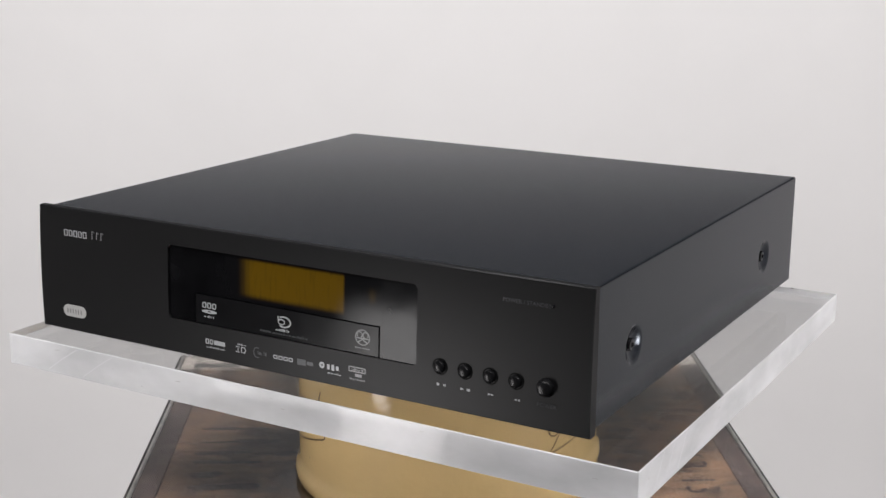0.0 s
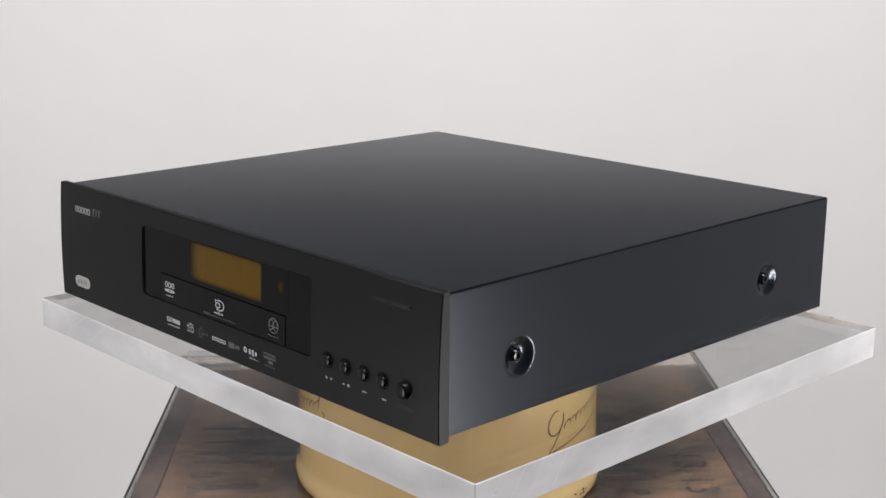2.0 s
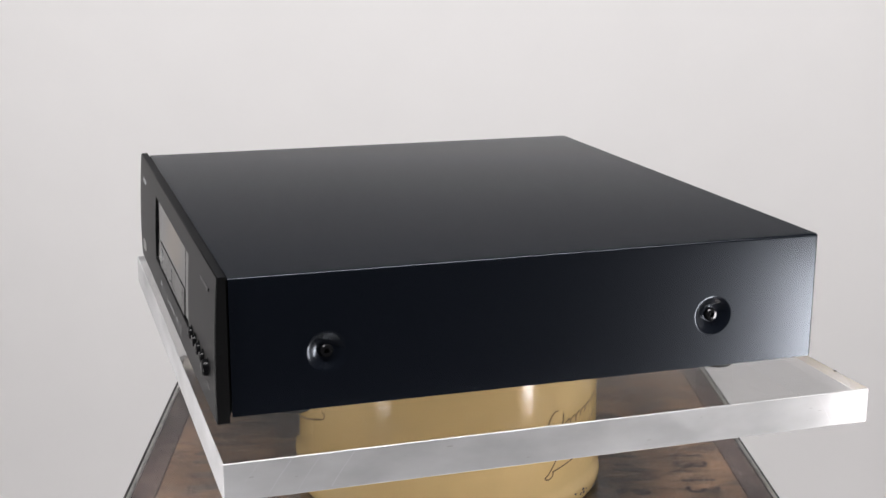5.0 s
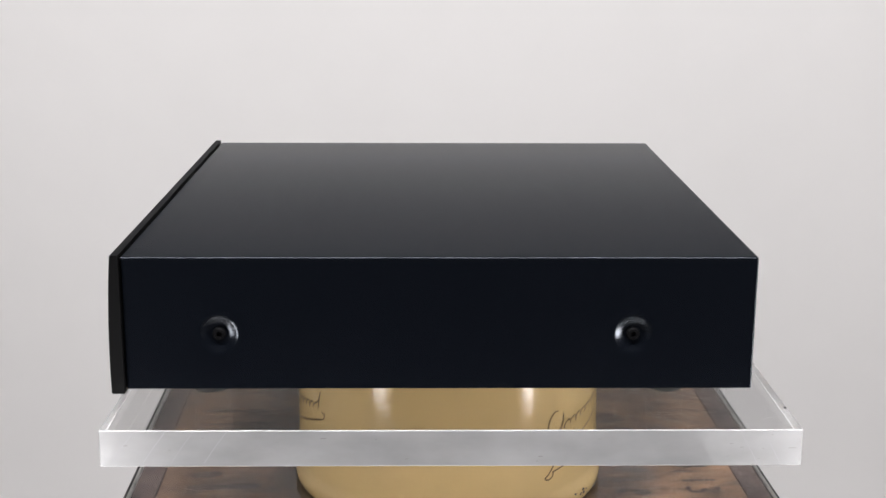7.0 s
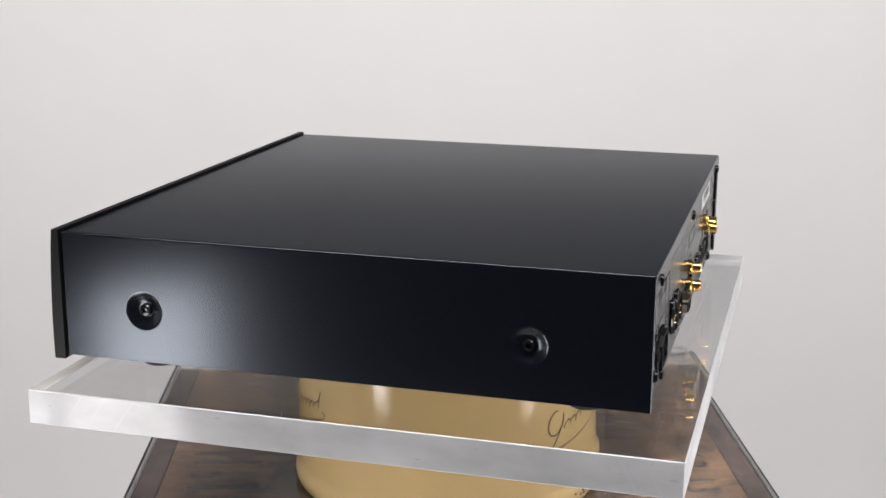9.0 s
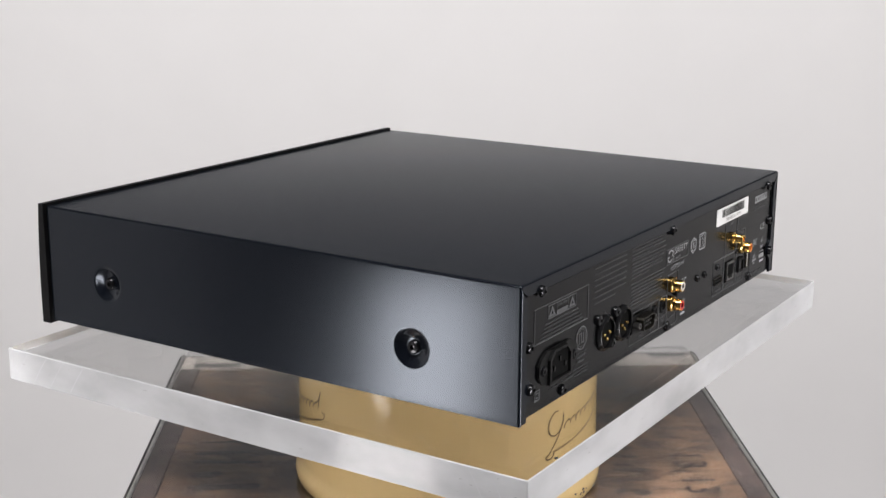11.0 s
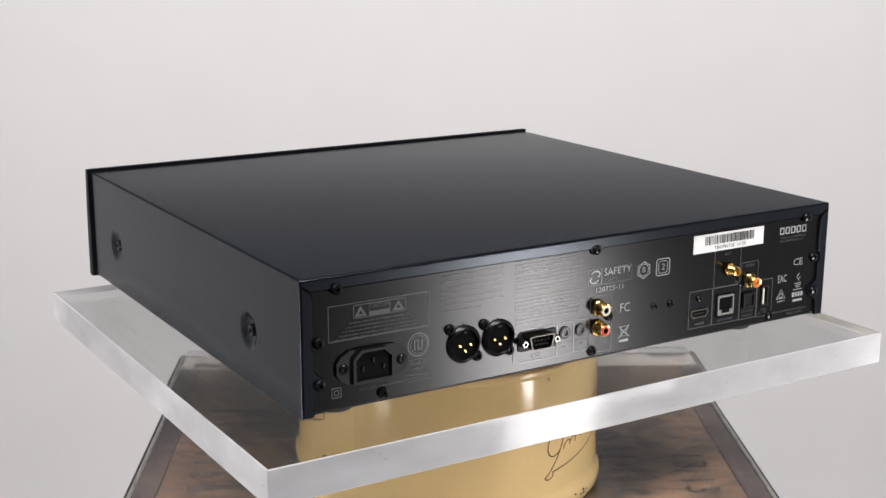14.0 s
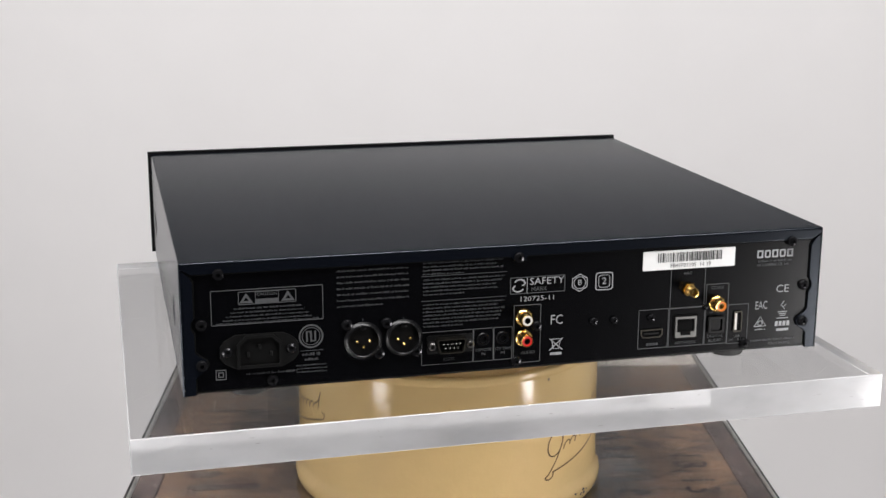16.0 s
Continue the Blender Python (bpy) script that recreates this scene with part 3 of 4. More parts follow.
def cover():
    bm = bmesh.new()
    R = 0.0014
    prof = [(-U_SIDE, LOW), (-U_SIDE, TOP - R - 0.0006)]
    prof += [(-U_SIDE + R - R * math.cos(radians(a)), TOP - R + R * math.sin(radians(a))) for a in range(0, 91, 15)]
    prof += [(U_SIDE - R + R * math.sin(radians(a)), TOP - R + R * math.cos(radians(a))) for a in range(0, 91, 15)]
    prof.insert(9, (-U_SIDE + R + 0.0006, TOP))
    prof.insert(10, (U_SIDE - R - 0.0006, TOP))
    prof.append((U_SIDE, TOP - R - 0.0006))
    VF = V1 - R
    VS = V0 + 0.0014
    a = [bm.verts.new((u, VS, z)) for u, z in prof]
    b = [bm.verts.new((u, VF - 0.0006, z)) for u, z in prof]
    for i in range(len(prof) - 1):
        bm.faces.new((a[i], a[i + 1], b[i + 1], b[i]))
    # the rear edge is folded over in a small round
    fold = [[bm.verts.new((u, VF - 0.0006, z)) for u, z in prof + [(U_SIDE, LOW)]]]
    for k in range(6):
        q = radians(18 * k)
        d, v = R * (1 - math.cos(q)), VF + R * math.sin(q)
        fold.append([bm.verts.new((u * (U_SIDE - d) / U_SIDE, v, LOW + (z - LOW) * (TOP - d - LOW) / (TOP - LOW))) for u, z in prof + [(U_SIDE, LOW)]])
    for a, b in zip(fold, fold[1:]):
        for i in range(len(prof)):
            bm.faces.new((a[i], a[i + 1], b[i + 1], b[i]))
    # the side with two pressed dimples
    S, n = 0.018, 48
    zt = TOP - R - 0.0006
    cuts = [VS]
    for v, _ in DIMPLES:
        cuts += [v - S, v + S]
    cuts.append(VF - 0.0006)

    def quad(v0, v1, z0, z1):
        bm.faces.new([bm.verts.new((U_SIDE, v, z)) for v, z in ((v0, z0), (v1, z0), (v1, z1), (v0, z1))])

    for i in range(0, len(cuts), 2):
        quad(cuts[i], cuts[i + 1], LOW, zt)
    for v, zc in DIMPLES:
        quad(v - S, v + S, LOW, zc - S)
        quad(v - S, v + S, zc + S, zt)
        ringsp = [(0.0138, 0.0), (0.0131, 0.0), (0.0125, -0.0001), (0.0116, -0.0004), (0.0105, -0.0010), (0.0091, -0.0018), (0.0075, -0.0026), (0.0059, -0.0032), (0.0050, -0.0034), (0.0, -0.0034)]
        prev = []
        for i in range(n):
            t = 2 * math.pi * i / n
            k = S / max(abs(math.cos(t)), abs(math.sin(t)))
            prev.append(bm.verts.new((U_SIDE, v + k * math.cos(t), zc + k * math.sin(t))))
        for r, d in ringsp:
            if r == 0:
                c = bm.verts.new((U_SIDE + d, v, zc))
                for i in range(n):
                    bm.faces.new((prev[i], prev[(i + 1) % n], c))
                break
            cur = [bm.verts.new((U_SIDE + d, v + r * math.cos(2 * math.pi * i / n), zc + r * math.sin(2 * math.pi * i / n))) for i in range(n)]
            for i in range(n):
                bm.faces.new((prev[i], prev[(i + 1) % n], cur[(i + 1) % n], cur[i]))
            prev = cur
    bmesh.ops.remove_doubles(bm, verts=bm.verts, dist=1e-6)
    bm.normal_update()
    for f in bm.faces:
        c = f.calc_center_median()
        if f.normal.x * c.x * 4 + f.normal.z * (c.z - 0.03) < 0:
            f.normal_flip()
    ob = part("cover", bm, COVER, player, "satin black folded steel cover", smooth=True, wound=True)
    # rear flange: a notch round the upper screw, a tab under the lower one
    lip = U_SIDE - R - 0.0001
    # the first, dark outline paints the flange's shadow onto the panel
    for nm, mt, g, h0, h1, bev in (("shadow_line", HOLE_BLACK, 0.0010, 0.0001, 0.0004, 0.0), ("flange", FLANGE, 0.0, 0.0003, 0.0017, 0.0004)):
        bm = bmesh.new()
        for s in (1, -1):
            inner = [(0.2062, LOW + 0.0002), (0.2062, 0.0105), (0.2040, 0.0128), (0.1995, 0.0158), (0.1982, 0.0188), (0.1995, 0.0218), (0.2040, 0.0248), (0.2062, 0.0272),
                     (0.2062, 0.0392), (0.2078, 0.0412), (0.2084, 0.0440), (0.2078, 0.0468), (0.2062, 0.0490), (0.2062, 0.0715), (0.2078, 0.0748), (lip - 0.0003, 0.0790)]
            pts = [(-s * (u - g), z + g * 0.4) for u, z in inner] + [(-s * lip, 0.0790), (-s * lip, LOW + 0.0002)]
            prism(bm, pts, on_rear(0, 0), h0, h1)
        pts = [(-lip, 0.0825), (-lip, 0.0801), (-0.2068, 0.0764), (-0.0052, 0.0764), (-0.004, 0.0734), (0.004, 0.0734), (0.0052, 0.0764), (0.2068, 0.0764), (lip, 0.0801), (lip, 0.0825)]
        prism(bm, [(u, z - (g if z < 0.08 else 0)) for u, z in pts], on_rear(0, 0), h0 + 0.0001, h1 + 0.0001)
        if bev:
            bmesh.ops.bevel(bm, geom=bm.edges[:], offset=bev, segments=2, profile=0.6, affect="EDGES", clamp_overlap=True)
            part(nm, bm, mt, ob)
        else:
            part(nm, bm, mt, ob, "dark strip painted as the shadow line of the flange")
    for v, zc in DIMPLES:
        m = on_side(v, zc, -0.0034)
        b2 = bmesh.new()
        lathe(b2, [(0.0042, 0.0), (0.0042, 0.0012), (0.0034, 0.0022), (0.0017, 0.0024), (0.0016, 0.0008), (0.0, 0.0007)], m, 24)
        part("screw", b2, SCREWM, ob, "black socket-head screw", smooth=True)
    # chassis inside and bottom plate
    bm = box(bmesh.new(), -0.2072, 0.2072, V0 + 0.001, V_REAR - 0.002, LOW + 0.0004, TOP - 0.002)
    part("chassis", bm, BLACK, player)
    # black filler in place of the shade between fascia and cover
    part("gap_shade", box(bmesh.new(), -U_SIDE + 0.0016, U_SIDE - 0.0016, V0 - 0.0001, V0 + 0.0009, LOW + 0.0004, TOP - 0.0016), HOLE_BLACK, player, "black filler for the shade in the gap behind the front panel")
    return ob


cover()


def feet():
    bm = bmesh.new()
    lathe(bm, [(0.0, 0.0), (0.0112, 0.0), (0.0122, 0.001), (0.0126, 0.0135), (0.0126, 0.0152), (0.0, 0.0152)], n=40)
    first = part("foot", bm, RUBBER, player, "round black rubber foot", smooth=True)
    first.location = (0.170, -0.158, PLATE_TOP)
    for u, v in ((-0.170, -0.158), (0.170, 0.1405), (-0.170, 0.1405)):
        repeat(first, player, Matrix.Translation((u, v, PLATE_TOP)))["label"] = "round black rubber foot"


feet()

W0, W1, WZ0, WZ1 = -0.0960, 0.1010, 0.0208, 0.0716
T0, T1, TZ1 = -0.0728, 0.0733, 0.0406


def fascia():
    bm = bmesh.new()
    us = [-0.2165, -0.2160, W0, W1, 0.2160, 0.2165]
    zs = sorted([-0.0032, -0.0026, WZ0, WZ1, 0.0850, 0.0856] + [0.004, 0.010, 0.016, 0.027, 0.034, 0.041, 0.048, 0.055, 0.062, 0.068, 0.077])
    grid = {}
    for i, u in enumerate(us):
        for j, z in enumerate(zs):
            e = 0.0006 if i in (0, len(us) - 1) or j in (0, len(zs) - 1) else 0.0
            grid[i, j] = bm.verts.new((u, fascia_v(z) + e, z))
    back = {}
    for i in range(len(us)):
        for j in range(len(zs)):
            if i in (0, len(us) - 1) or j in (0, len(zs) - 1):
                back[i, j] = bm.verts.new((us[i], V0 - 0.0002, zs[j]))
    for i in range(len(us) - 1):
        for j in range(len(zs) - 1):
            if i == 2 and WZ0 <= zs[j] < WZ1:
                continue
            bm.faces.new((grid[i, j], grid[i + 1, j], grid[i + 1, j + 1], grid[i, j + 1]))
    I, J = len(us) - 1, len(zs) - 1
    for i in range(I):
        for j in (0, J):
            bm.faces.new((grid[i, j], grid[i + 1, j], back[i + 1, j], back[i, j]))
    for j in range(J):
        for i in (0, I):
            bm.faces.new((grid[i, j], grid[i, j + 1], back[i, j + 1], back[i, j]))
    bm.faces.new([back[i, 0] for i in range(I + 1)] + [back[I, j] for j in range(1, J + 1)] + [back[i, J] for i in range(I - 1, -1, -1)] + [back[0, j] for j in range(J - 1, 0, -1)])
    # walls of the window opening
    j0, j1 = zs.index(WZ0), zs.index(WZ1)
    D = -0.2056
    loop = [(2, j) for j in range(j0, j1 + 1)] + [(3, j) for j in range(j1, j0 - 1, -1)]
    dl = [bm.verts.new((us[i], D, zs[j])) for i, j in loop]
    for k in range(len(loop)):
        q = (k + 1) % len(loop)
        bm.faces.new((grid[loop[k]], grid[loop[q]], dl[q], dl[k]))
    ob = part("fascia", bm, FASCIA, player, "black anodised bowed metal front panel", smooth=True)
    q = 0.0032
    for cu, cz, a, b in ((W0, WZ0, 1, 1), (W1, WZ0, -1, 1), (W1, WZ1, -1, -1), (W0, WZ1, 1, -1)):
        pts = [(0, 0)] + [(a * (q - q * math.sin(radians(t))), b * (q - q * math.cos(radians(t)))) for t in range(0, 91, 15)]
        part("window_corner", prism(bmesh.new(), pts, on_front(cu, cz), -0.0030, 0.0), FASCIA, ob)
    # what lies behind the smoked window
    part("backing", box(bmesh.new(), W0 + 0.0002, W1 - 0.0002, -0.2060, -0.2054, WZ0 + 0.0002, WZ1 - 0.0002), HOLE_BLACK, ob)
    part("display", lean(box(bmesh.new(), -0.0480, 0.0760, -0.21105, -0.2106, TZ1 + 0.0012, WZ1 - 0.0004)), AMBER, ob, "dark amber display filter in the window")
    g = 0.0006
    bm = bmesh.new()
    y0, y1 = -0.2109, -0.2086
    box(bm, W0 + 0.0003, W1 - 0.0003, y0, y1, TZ1 + g, WZ1 - 0.0003)
    box(bm, W0 + 0.0003, T0 - g, y0, y1, WZ0 + 0.0003, TZ1 + g)
    box(bm, T1 + g, W1 - 0.0003, y0, y1, WZ0 + 0.0003, TZ1 + g)
    part("window_pane", lean(bm), SMOKE, ob, "smoked plastic display window")
    tray = part("tray_door", lean(box(bmesh.new(), T0, T1, -0.2114, -0.2080, WZ0 + 0.0003, TZ1, 0.0003, seg=1)), TRAYM, ob, "smoked black disc tray door")
    return ob, tray


FAS, TRAY = fascia()


def front_details():
    rng = random.Random(2)
    # maker's mark: plain upright blocks
    bm = bmesh.new()
    for k in range(5):
        outline(bm, 0.0034, 0.0046, 0.00065, on_front(-0.1902 + k * 0.0045, 0.0683), 0.0009 if k % 2 else 0.0002)
    part("maker_mark", bm, PRINT, FAS, "light grey printed maker's mark")
    bm = bmesh.new()
    for k, h in enumerate((0.0058, 0.0048, 0.0056)):
        M = on_front(-0.1640 + k * 0.0042, 0.0690)
        stroke(bm, [(-0.0012, -h / 2), (-0.0008, h / 2), (0.0014, h / 2 - 0.0008)], 0.0005, M)
    part("series_mark", bm, PRINT, FAS, "thin light grey series mark")
    bm = bmesh.new()
    M = on_front(-0.1842, 0.0117)
    prism(bm, rounded(0.0216, 0.0085, 0.0042, 8), M, -0.0004, 0.0006)
    part("badge", bm, BADGE, FAS, "oval brushed silver badge", smooth=True)
    bm = bmesh.new()
    for k in range(6):
        bar(bm, -0.0065 + k * 0.0026, 0, 0.0007, 0.0032, M, 0.0008)
    part("engraving", bm, DIMPRINT, FAS)
    # tray symbols
    def on_tray(u, z):
        return Matrix(((1, 0, 0, u), (0, 0.039, -1, -0.2114 + (z - 0.0462) * 0.039), (0, 1, 0, z), (0, 0, 0, 1)))
    bm = bmesh.new()
    M = on_tray(-0.0610, 0.0317)
    for dx in (-0.0042, 0, 0.0042):
        outline(bm, 0.0033, 0.0040, 0.0007, M @ Matrix.Translation((dx, 0.0024, 0)), 0.0011)
    ring_prism(bm, arc(0, -0.0018, 0.0064, 0, 342, 19, 0.0012), arc(0, -0.0018, 0.0016, 0, 342, 19, 0.0004), M, 0.0, 0.0003)
    word_bars(bm, -0.0048, -0.0052, 0.0096, 0.0013, M, rng)
    part("disc_symbol", bm, PRINT, TRAY, "light grey printed disc symbol")
    bm = bmesh.new()
    M = on_tray(-0.0004, 0.0325)
    stroke(bm, arc(0.0012, 0, 0.0052, -130, 130, 24, 0.0034), 0.0010, M)
    stroke(bm, arc(-0.0008, -0.0002, 0.0025, 0, 360, 20, 0.0017), 0.0008, M)
    stroke(bm, [(-0.0035, 0.0034), (-0.0031, 0.0)], 0.0010, M)
    word_bars(bm, -0.006, -0.0056, 0.012, 0.0017, M, rng)
    part("disc_symbol", bm, PRINT, TRAY, "light grey printed disc symbol")
    bm = bmesh.new()
    word_bars(bm, -0.0195, 0, 0.039, 0.0015, on_tray(0.0005, 0.0243), rng)
    part("printed_line", bm, FAINT, TRAY)
    bm = bmesh.new()
    M = on_tray(0.0615, 0.0322)
    stroke(bm, arc(0, 0, 0.0052, 0, 360, 28, 0.0048), 0.0007, M)
    stroke(bm, arc(-0.0022, 0.0016, 0.0019, -60, 220, 12), 0.0007, M)
    stroke(bm, arc(0.0022, 0.0016, 0.0019, -40, 250, 12), 0.0007, M)
    stroke(bm, [(-0.0046, -0.0006), (0.0046, -0.0006)], 0.0008, M)
    stroke(bm, [(-0.0036, -0.0034), (0, -0.0012), (0.0036, -0.0034)], 0.0008, M)
    word_bars(bm, -0.006, -0.0068, 0.012, 0.0010, M, rng)
    part("disc_symbol", bm, DIMPRINT, TRAY, "grey printed disc symbol")
    # the row of format marks
    z = 0.0083
    def mark(u):
        return bmesh.new(), on_front(u, z)
    bm, M = mark(-0.0560)
    outline(bm, 0.0028, 0.0036, 0.0007, M @ Matrix.Translation((-0.0068, 0.0012, 0)), 0.0004)
    outline(bm, 0.0028, 0.0036, 0.0007, M @ Matrix.Translation((-0.0032, 0.0012, 0)), 0.0012)
    bar(bm, 0.0037, 0.0012, 0.0094, 0.0030, M)
    word_bars(bm, -0.0085, -0.0026, 0.017, 0.0012, M, rng)
    part("format_mark", bm, PRINT, FAS)
    bm, M = mark(-0.0340)
    word_bars(bm, -0.0035, 0.0036, 0.008, 0.0013, M, rng)
    stroke(bm, [(-0.0046, 0.0018), (-0.0016, 0.0018), (-0.003, 0.0), (-0.0016, -0.0018), (-0.0046, -0.0018)], 0.0008, M)
    stroke(bm, [(0.0002, 0.0018), (0.0002, -0.0018), (0.0026, -0.0018), (0.0038, 0), (0.0026, 0.0018), (0.0002, 0.0018)], 0.0008, M)
    part("format_mark", bm, PRINT, FAS)
    bm, M = mark(-0.0180)
    stroke(bm, arc(-0.0028, 0.0004, 0.0028, 60, 300, 14, 0.0034), 0.0007, M)
    word_bars(bm, -0.0034, 0.0004, 0.009, 0.0024, M, rng)
    part("format_mark", bm, DIMPRINT, FAS)
    bm, M = mark(0.0002)
    for k in range(4):
        outline(bm, 0.0032, 0.0026, 0.0006, M @ Matrix.Translation((-0.0062 + k * 0.0041, 0, 0)), 0.0003)
    part("format_mark", bm, PRINT, FAS)
    bm, M = mark(0.0176)
    bar(bm, -0.0026, 0, 0.0068, 0.0040, M)
    bar(bm, 0.0040, 0, 0.0050, 0.0024, M)
    part("format_mark", bm, DIMPRINT, FAS)
    bm, M = mark(0.0368)
    stroke(bm, arc(-0.0058, 0.001, 0.0014, 0, 360, 14), 0.0014, M)
    for k, h in enumerate((0.0044, 0.005, 0.0034)):
        bar(bm, -0.0008 + k * 0.0034, 0.0006, 0.0021, h * 0.8, M)
    word_bars(bm, -0.002, -0.0034, 0.011, 0.0009, M, rng)
    part("format_mark", bm, PRINT, FAS)
    bm, M = mark(0.0578)
    outline(bm, 0.0128, 0.0036, 0.0007, M @ Matrix.Translation((0, 0.0024, 0)), 0.0004)
    word_bars(bm, -0.0048, 0.0024, 0.0098, 0.0016, M, rng)
    bar(bm, 0.001, -0.0012, 0.005, 0.002, M)
    word_bars(bm, -0.0062, -0.0040, 0.0125, 0.0012, M, rng)
    part("format_mark", bm, DIMPRINT, FAS)
    # buttons
    for k, u in enumerate((0.1178, 0.1350, 0.1521, 0.1692)):
        M = on_front(u, 0.0236)
        bm = bmesh.new()
        lathe(bm, [(0.0052, -0.0002), (0.0052, 0.0002), (0.0047, 0.0003), (0.0040, -0.0004)], M, 32)
        part("button_well", bm, HOLE_BLACK, FAS, smooth=True)
        bm = bmesh.new()
        lathe(bm, [(0.0038, -0.001), (0.0038, 0.0016), (0.0034, 0.0023), (0.0026, 0.0026), (0.0014, 0.0028), (0.0, 0.0029)], M, 32)
        part("button", bm, BUTTON, FAS, "small round glossy black button", smooth=True)
        bm = bmesh.new()
        L = on_front(u + 0.0008, 0.0123)
        if k == 0:
            bar(bm, -0.002, 0, 0.0016, 0.0016, L), bar(bm, 0.002, 0, 0.0006, 0.0016, L), bar(bm, 0.003, 0, 0.0006, 0.0016, L)
        elif k == 1:
            bm.faces.new([bm.verts.new(L @ Vector(q)) for q in ((-0.0036, 0.0008, 0.0003), (-0.0036, -0.0008, 0.0003), (-0.0012, 0, 0.0003))])
            bar(bm, 0.0018, 0.0, 0.0022, 0.0016, L)
        else:
            s = 1 if k == 2 else -1
            for q in (-0.0010, 0.0010):
                bm.faces.new([bm.verts.new(L @ Vector((q - s * 0.001, 0.0008, 0.0003))), bm.verts.new(L @ Vector((q - s * 0.001, -0.0008, 0.0003))), bm.verts.new(L @ Vector((q + s * 0.001, 0, 0.0003)))])
        part("button_symbol", bm, PRINT, FAS)
    M = on_front(0.1885, 0.0232)
    bm = bmesh.new()
    lathe(bm, [(0.0058, -0.0005), (0.0058, 0.0002), (0.0053, 0.0004), (0.0050, 0.0028), (0.0045, 0.0035), (0.0032, 0.0040), (0.0, 0.0042)], M, 36)
    part("power_button", bm, BUTTON, FAS, "round glossy black power button", smooth=True)
    lettering("lettering", "POWER", 0.0036, FAINT, FAS, on_front(0.1893, 0.0122))
    lettering("lettering", "POWER / STANDBY", 0.0036, FAINT, FAS, on_front(0.1745, 0.0714))
    bm = bmesh.new()
    lathe(bm, [(0.0011, -0.0003), (0.0011, 0.0004), (0.0006, 0.0007), (0.0, 0.0008)], on_front(0.1910, 0.0717), 16)
    part("standby_lamp", bm, GLOSSB, FAS, "tiny unlit indicator lamp", smooth=True)


front_details()


# ---- the back of the player ----
def rear():
    rng = random.Random(6)
    panel = part("rear_panel", box(bmesh.new(), -0.2085, 0.2085, V_REAR - 0.0012, V_REAR, 0.0016, 0.0800, 0.0002, seg=1), REARM, player, "black coated steel rear panel with grey printing")

    # screws
    bm = bmesh.new()
    lathe(bm, [(0.0036, 0.0), (0.0036, 0.0008), (0.0030, 0.0020), (0.0018, 0.0025), (0.0013, 0.0026), (0.0012, 0.0012), (0.0, 0.0011)], Matrix(), 20)
    first = None
    small = (-0.0520, -0.0664, -0.0925, -0.1312)
    for u, z, o in ((0.1905, 0.0758, 0.0017), (0.2016, 0.0440, 0.0), (0.2022, 0.0188, 0.0017), (0.1592, 0.0058, 0.0), (0.0004, 0.0752, 0.0012), (0.0008, 0.0056, 0.0),
                    (-0.1915, 0.0753, 0.0017), (-0.2026, 0.0440, 0.0), (-0.2030, 0.0188, 0.0017), (-0.1608, 0.0056, 0.0), (-0.0520, 0.0286, 0.0), (-0.0664, 0.0283, 0.0),
                    (-0.0126, 0.0283, 0.0), (-0.1312, 0.0332, -0.0006), (-0.0925, 0.0281, 0.0), (0.1119, 0.0380, 0.0), (0.0917, 0.0180, 0.0), (0.0867, 0.0375, 0.0), (0.0673, 0.0176, 0.0)):
        if first is None:
            first = part("screw", bm, SCREWM, panel, "black cross-head screw", smooth=True)
            first.matrix_basis = on_rear(u, z, o)
        else:
            repeat(first, panel, on_rear(u, z, o) @ Matrix.Scale(0.74 if u in small else 1.0, 4))["label"] = "black cross-head screw"

    def boxed(u0, u1, z0, z1, name="printed_frame", mat=DIMPRINT, lw=0.0005):
        bm = outline(bmesh.new(), abs(u1 - u0), z1 - z0, lw, on_rear((u0 + u1) / 2, (z0 + z1) / 2))
        return part(name, bm, mat, panel)

    def words(text, u, z, size, mat=DIMPRINT, wide=1.0):
        return lettering("lettering", text, size, mat, panel, on_rear(u, z), wide=wide)

    # caution block
    boxed(0.1956, 0.1266, 0.0430, 0.0653)
    boxed(0.1789, 0.1433, 0.0554, 0.0638)
    # triangles in the dimmer ink: weaker light at this end is put into colour
    for u in (0.1740, 0.1484):
        bm = bmesh.new()
        M = on_rear(u, 0.0592)
        o, i = [(-0.0042, -0.0028), (0.0042, -0.0028), (0.0, 0.0036)], [(-0.0016, -0.0014), (0.0016, -0.0014), (0.0, 0.0010)]
        ring_prism(bm, o, i, M, 0.0, 0.0003)
        part("warning_triangle", bm, DIMPRINT, panel)
    bm = bmesh.new()
    M = on_rear(0.1612, 0.0596)
    outline(bm, 0.0145, 0.0076, 0.0004, M, 0.0003)
    bar(bm, 0, -0.0022, 0.0138, 0.0026, M)
    part("caution_frame", bm, DIMPRINT, panel)
    words("CAUTION", 0.1612, 0.0616, 0.0028)
    bm = bmesh.new()
    for k, (w, z) in enumerate(((0.042, 0.0532), (0.046, 0.0508), (0.052, 0.0484), (0.056, 0.0460), (0.064, 0.0441))):
        word_bars(bm, -w / 2, 0, w, 0.0011, on_rear(0.1611, z), rng)
    part("printed_text", bm, TINY, panel)
    # test mark, its ink dimmed for the weaker light at this end
    bm = bmesh.new()
    M = on_rear(0.1346, 0.0324)
    stroke(bm, arc(0, 0, 0.0072, 0, 360, 36), 0.0011, M)
    stroke(bm, arc(0, 0, 0.0056, 0, 360, 36), 0.0005, M)
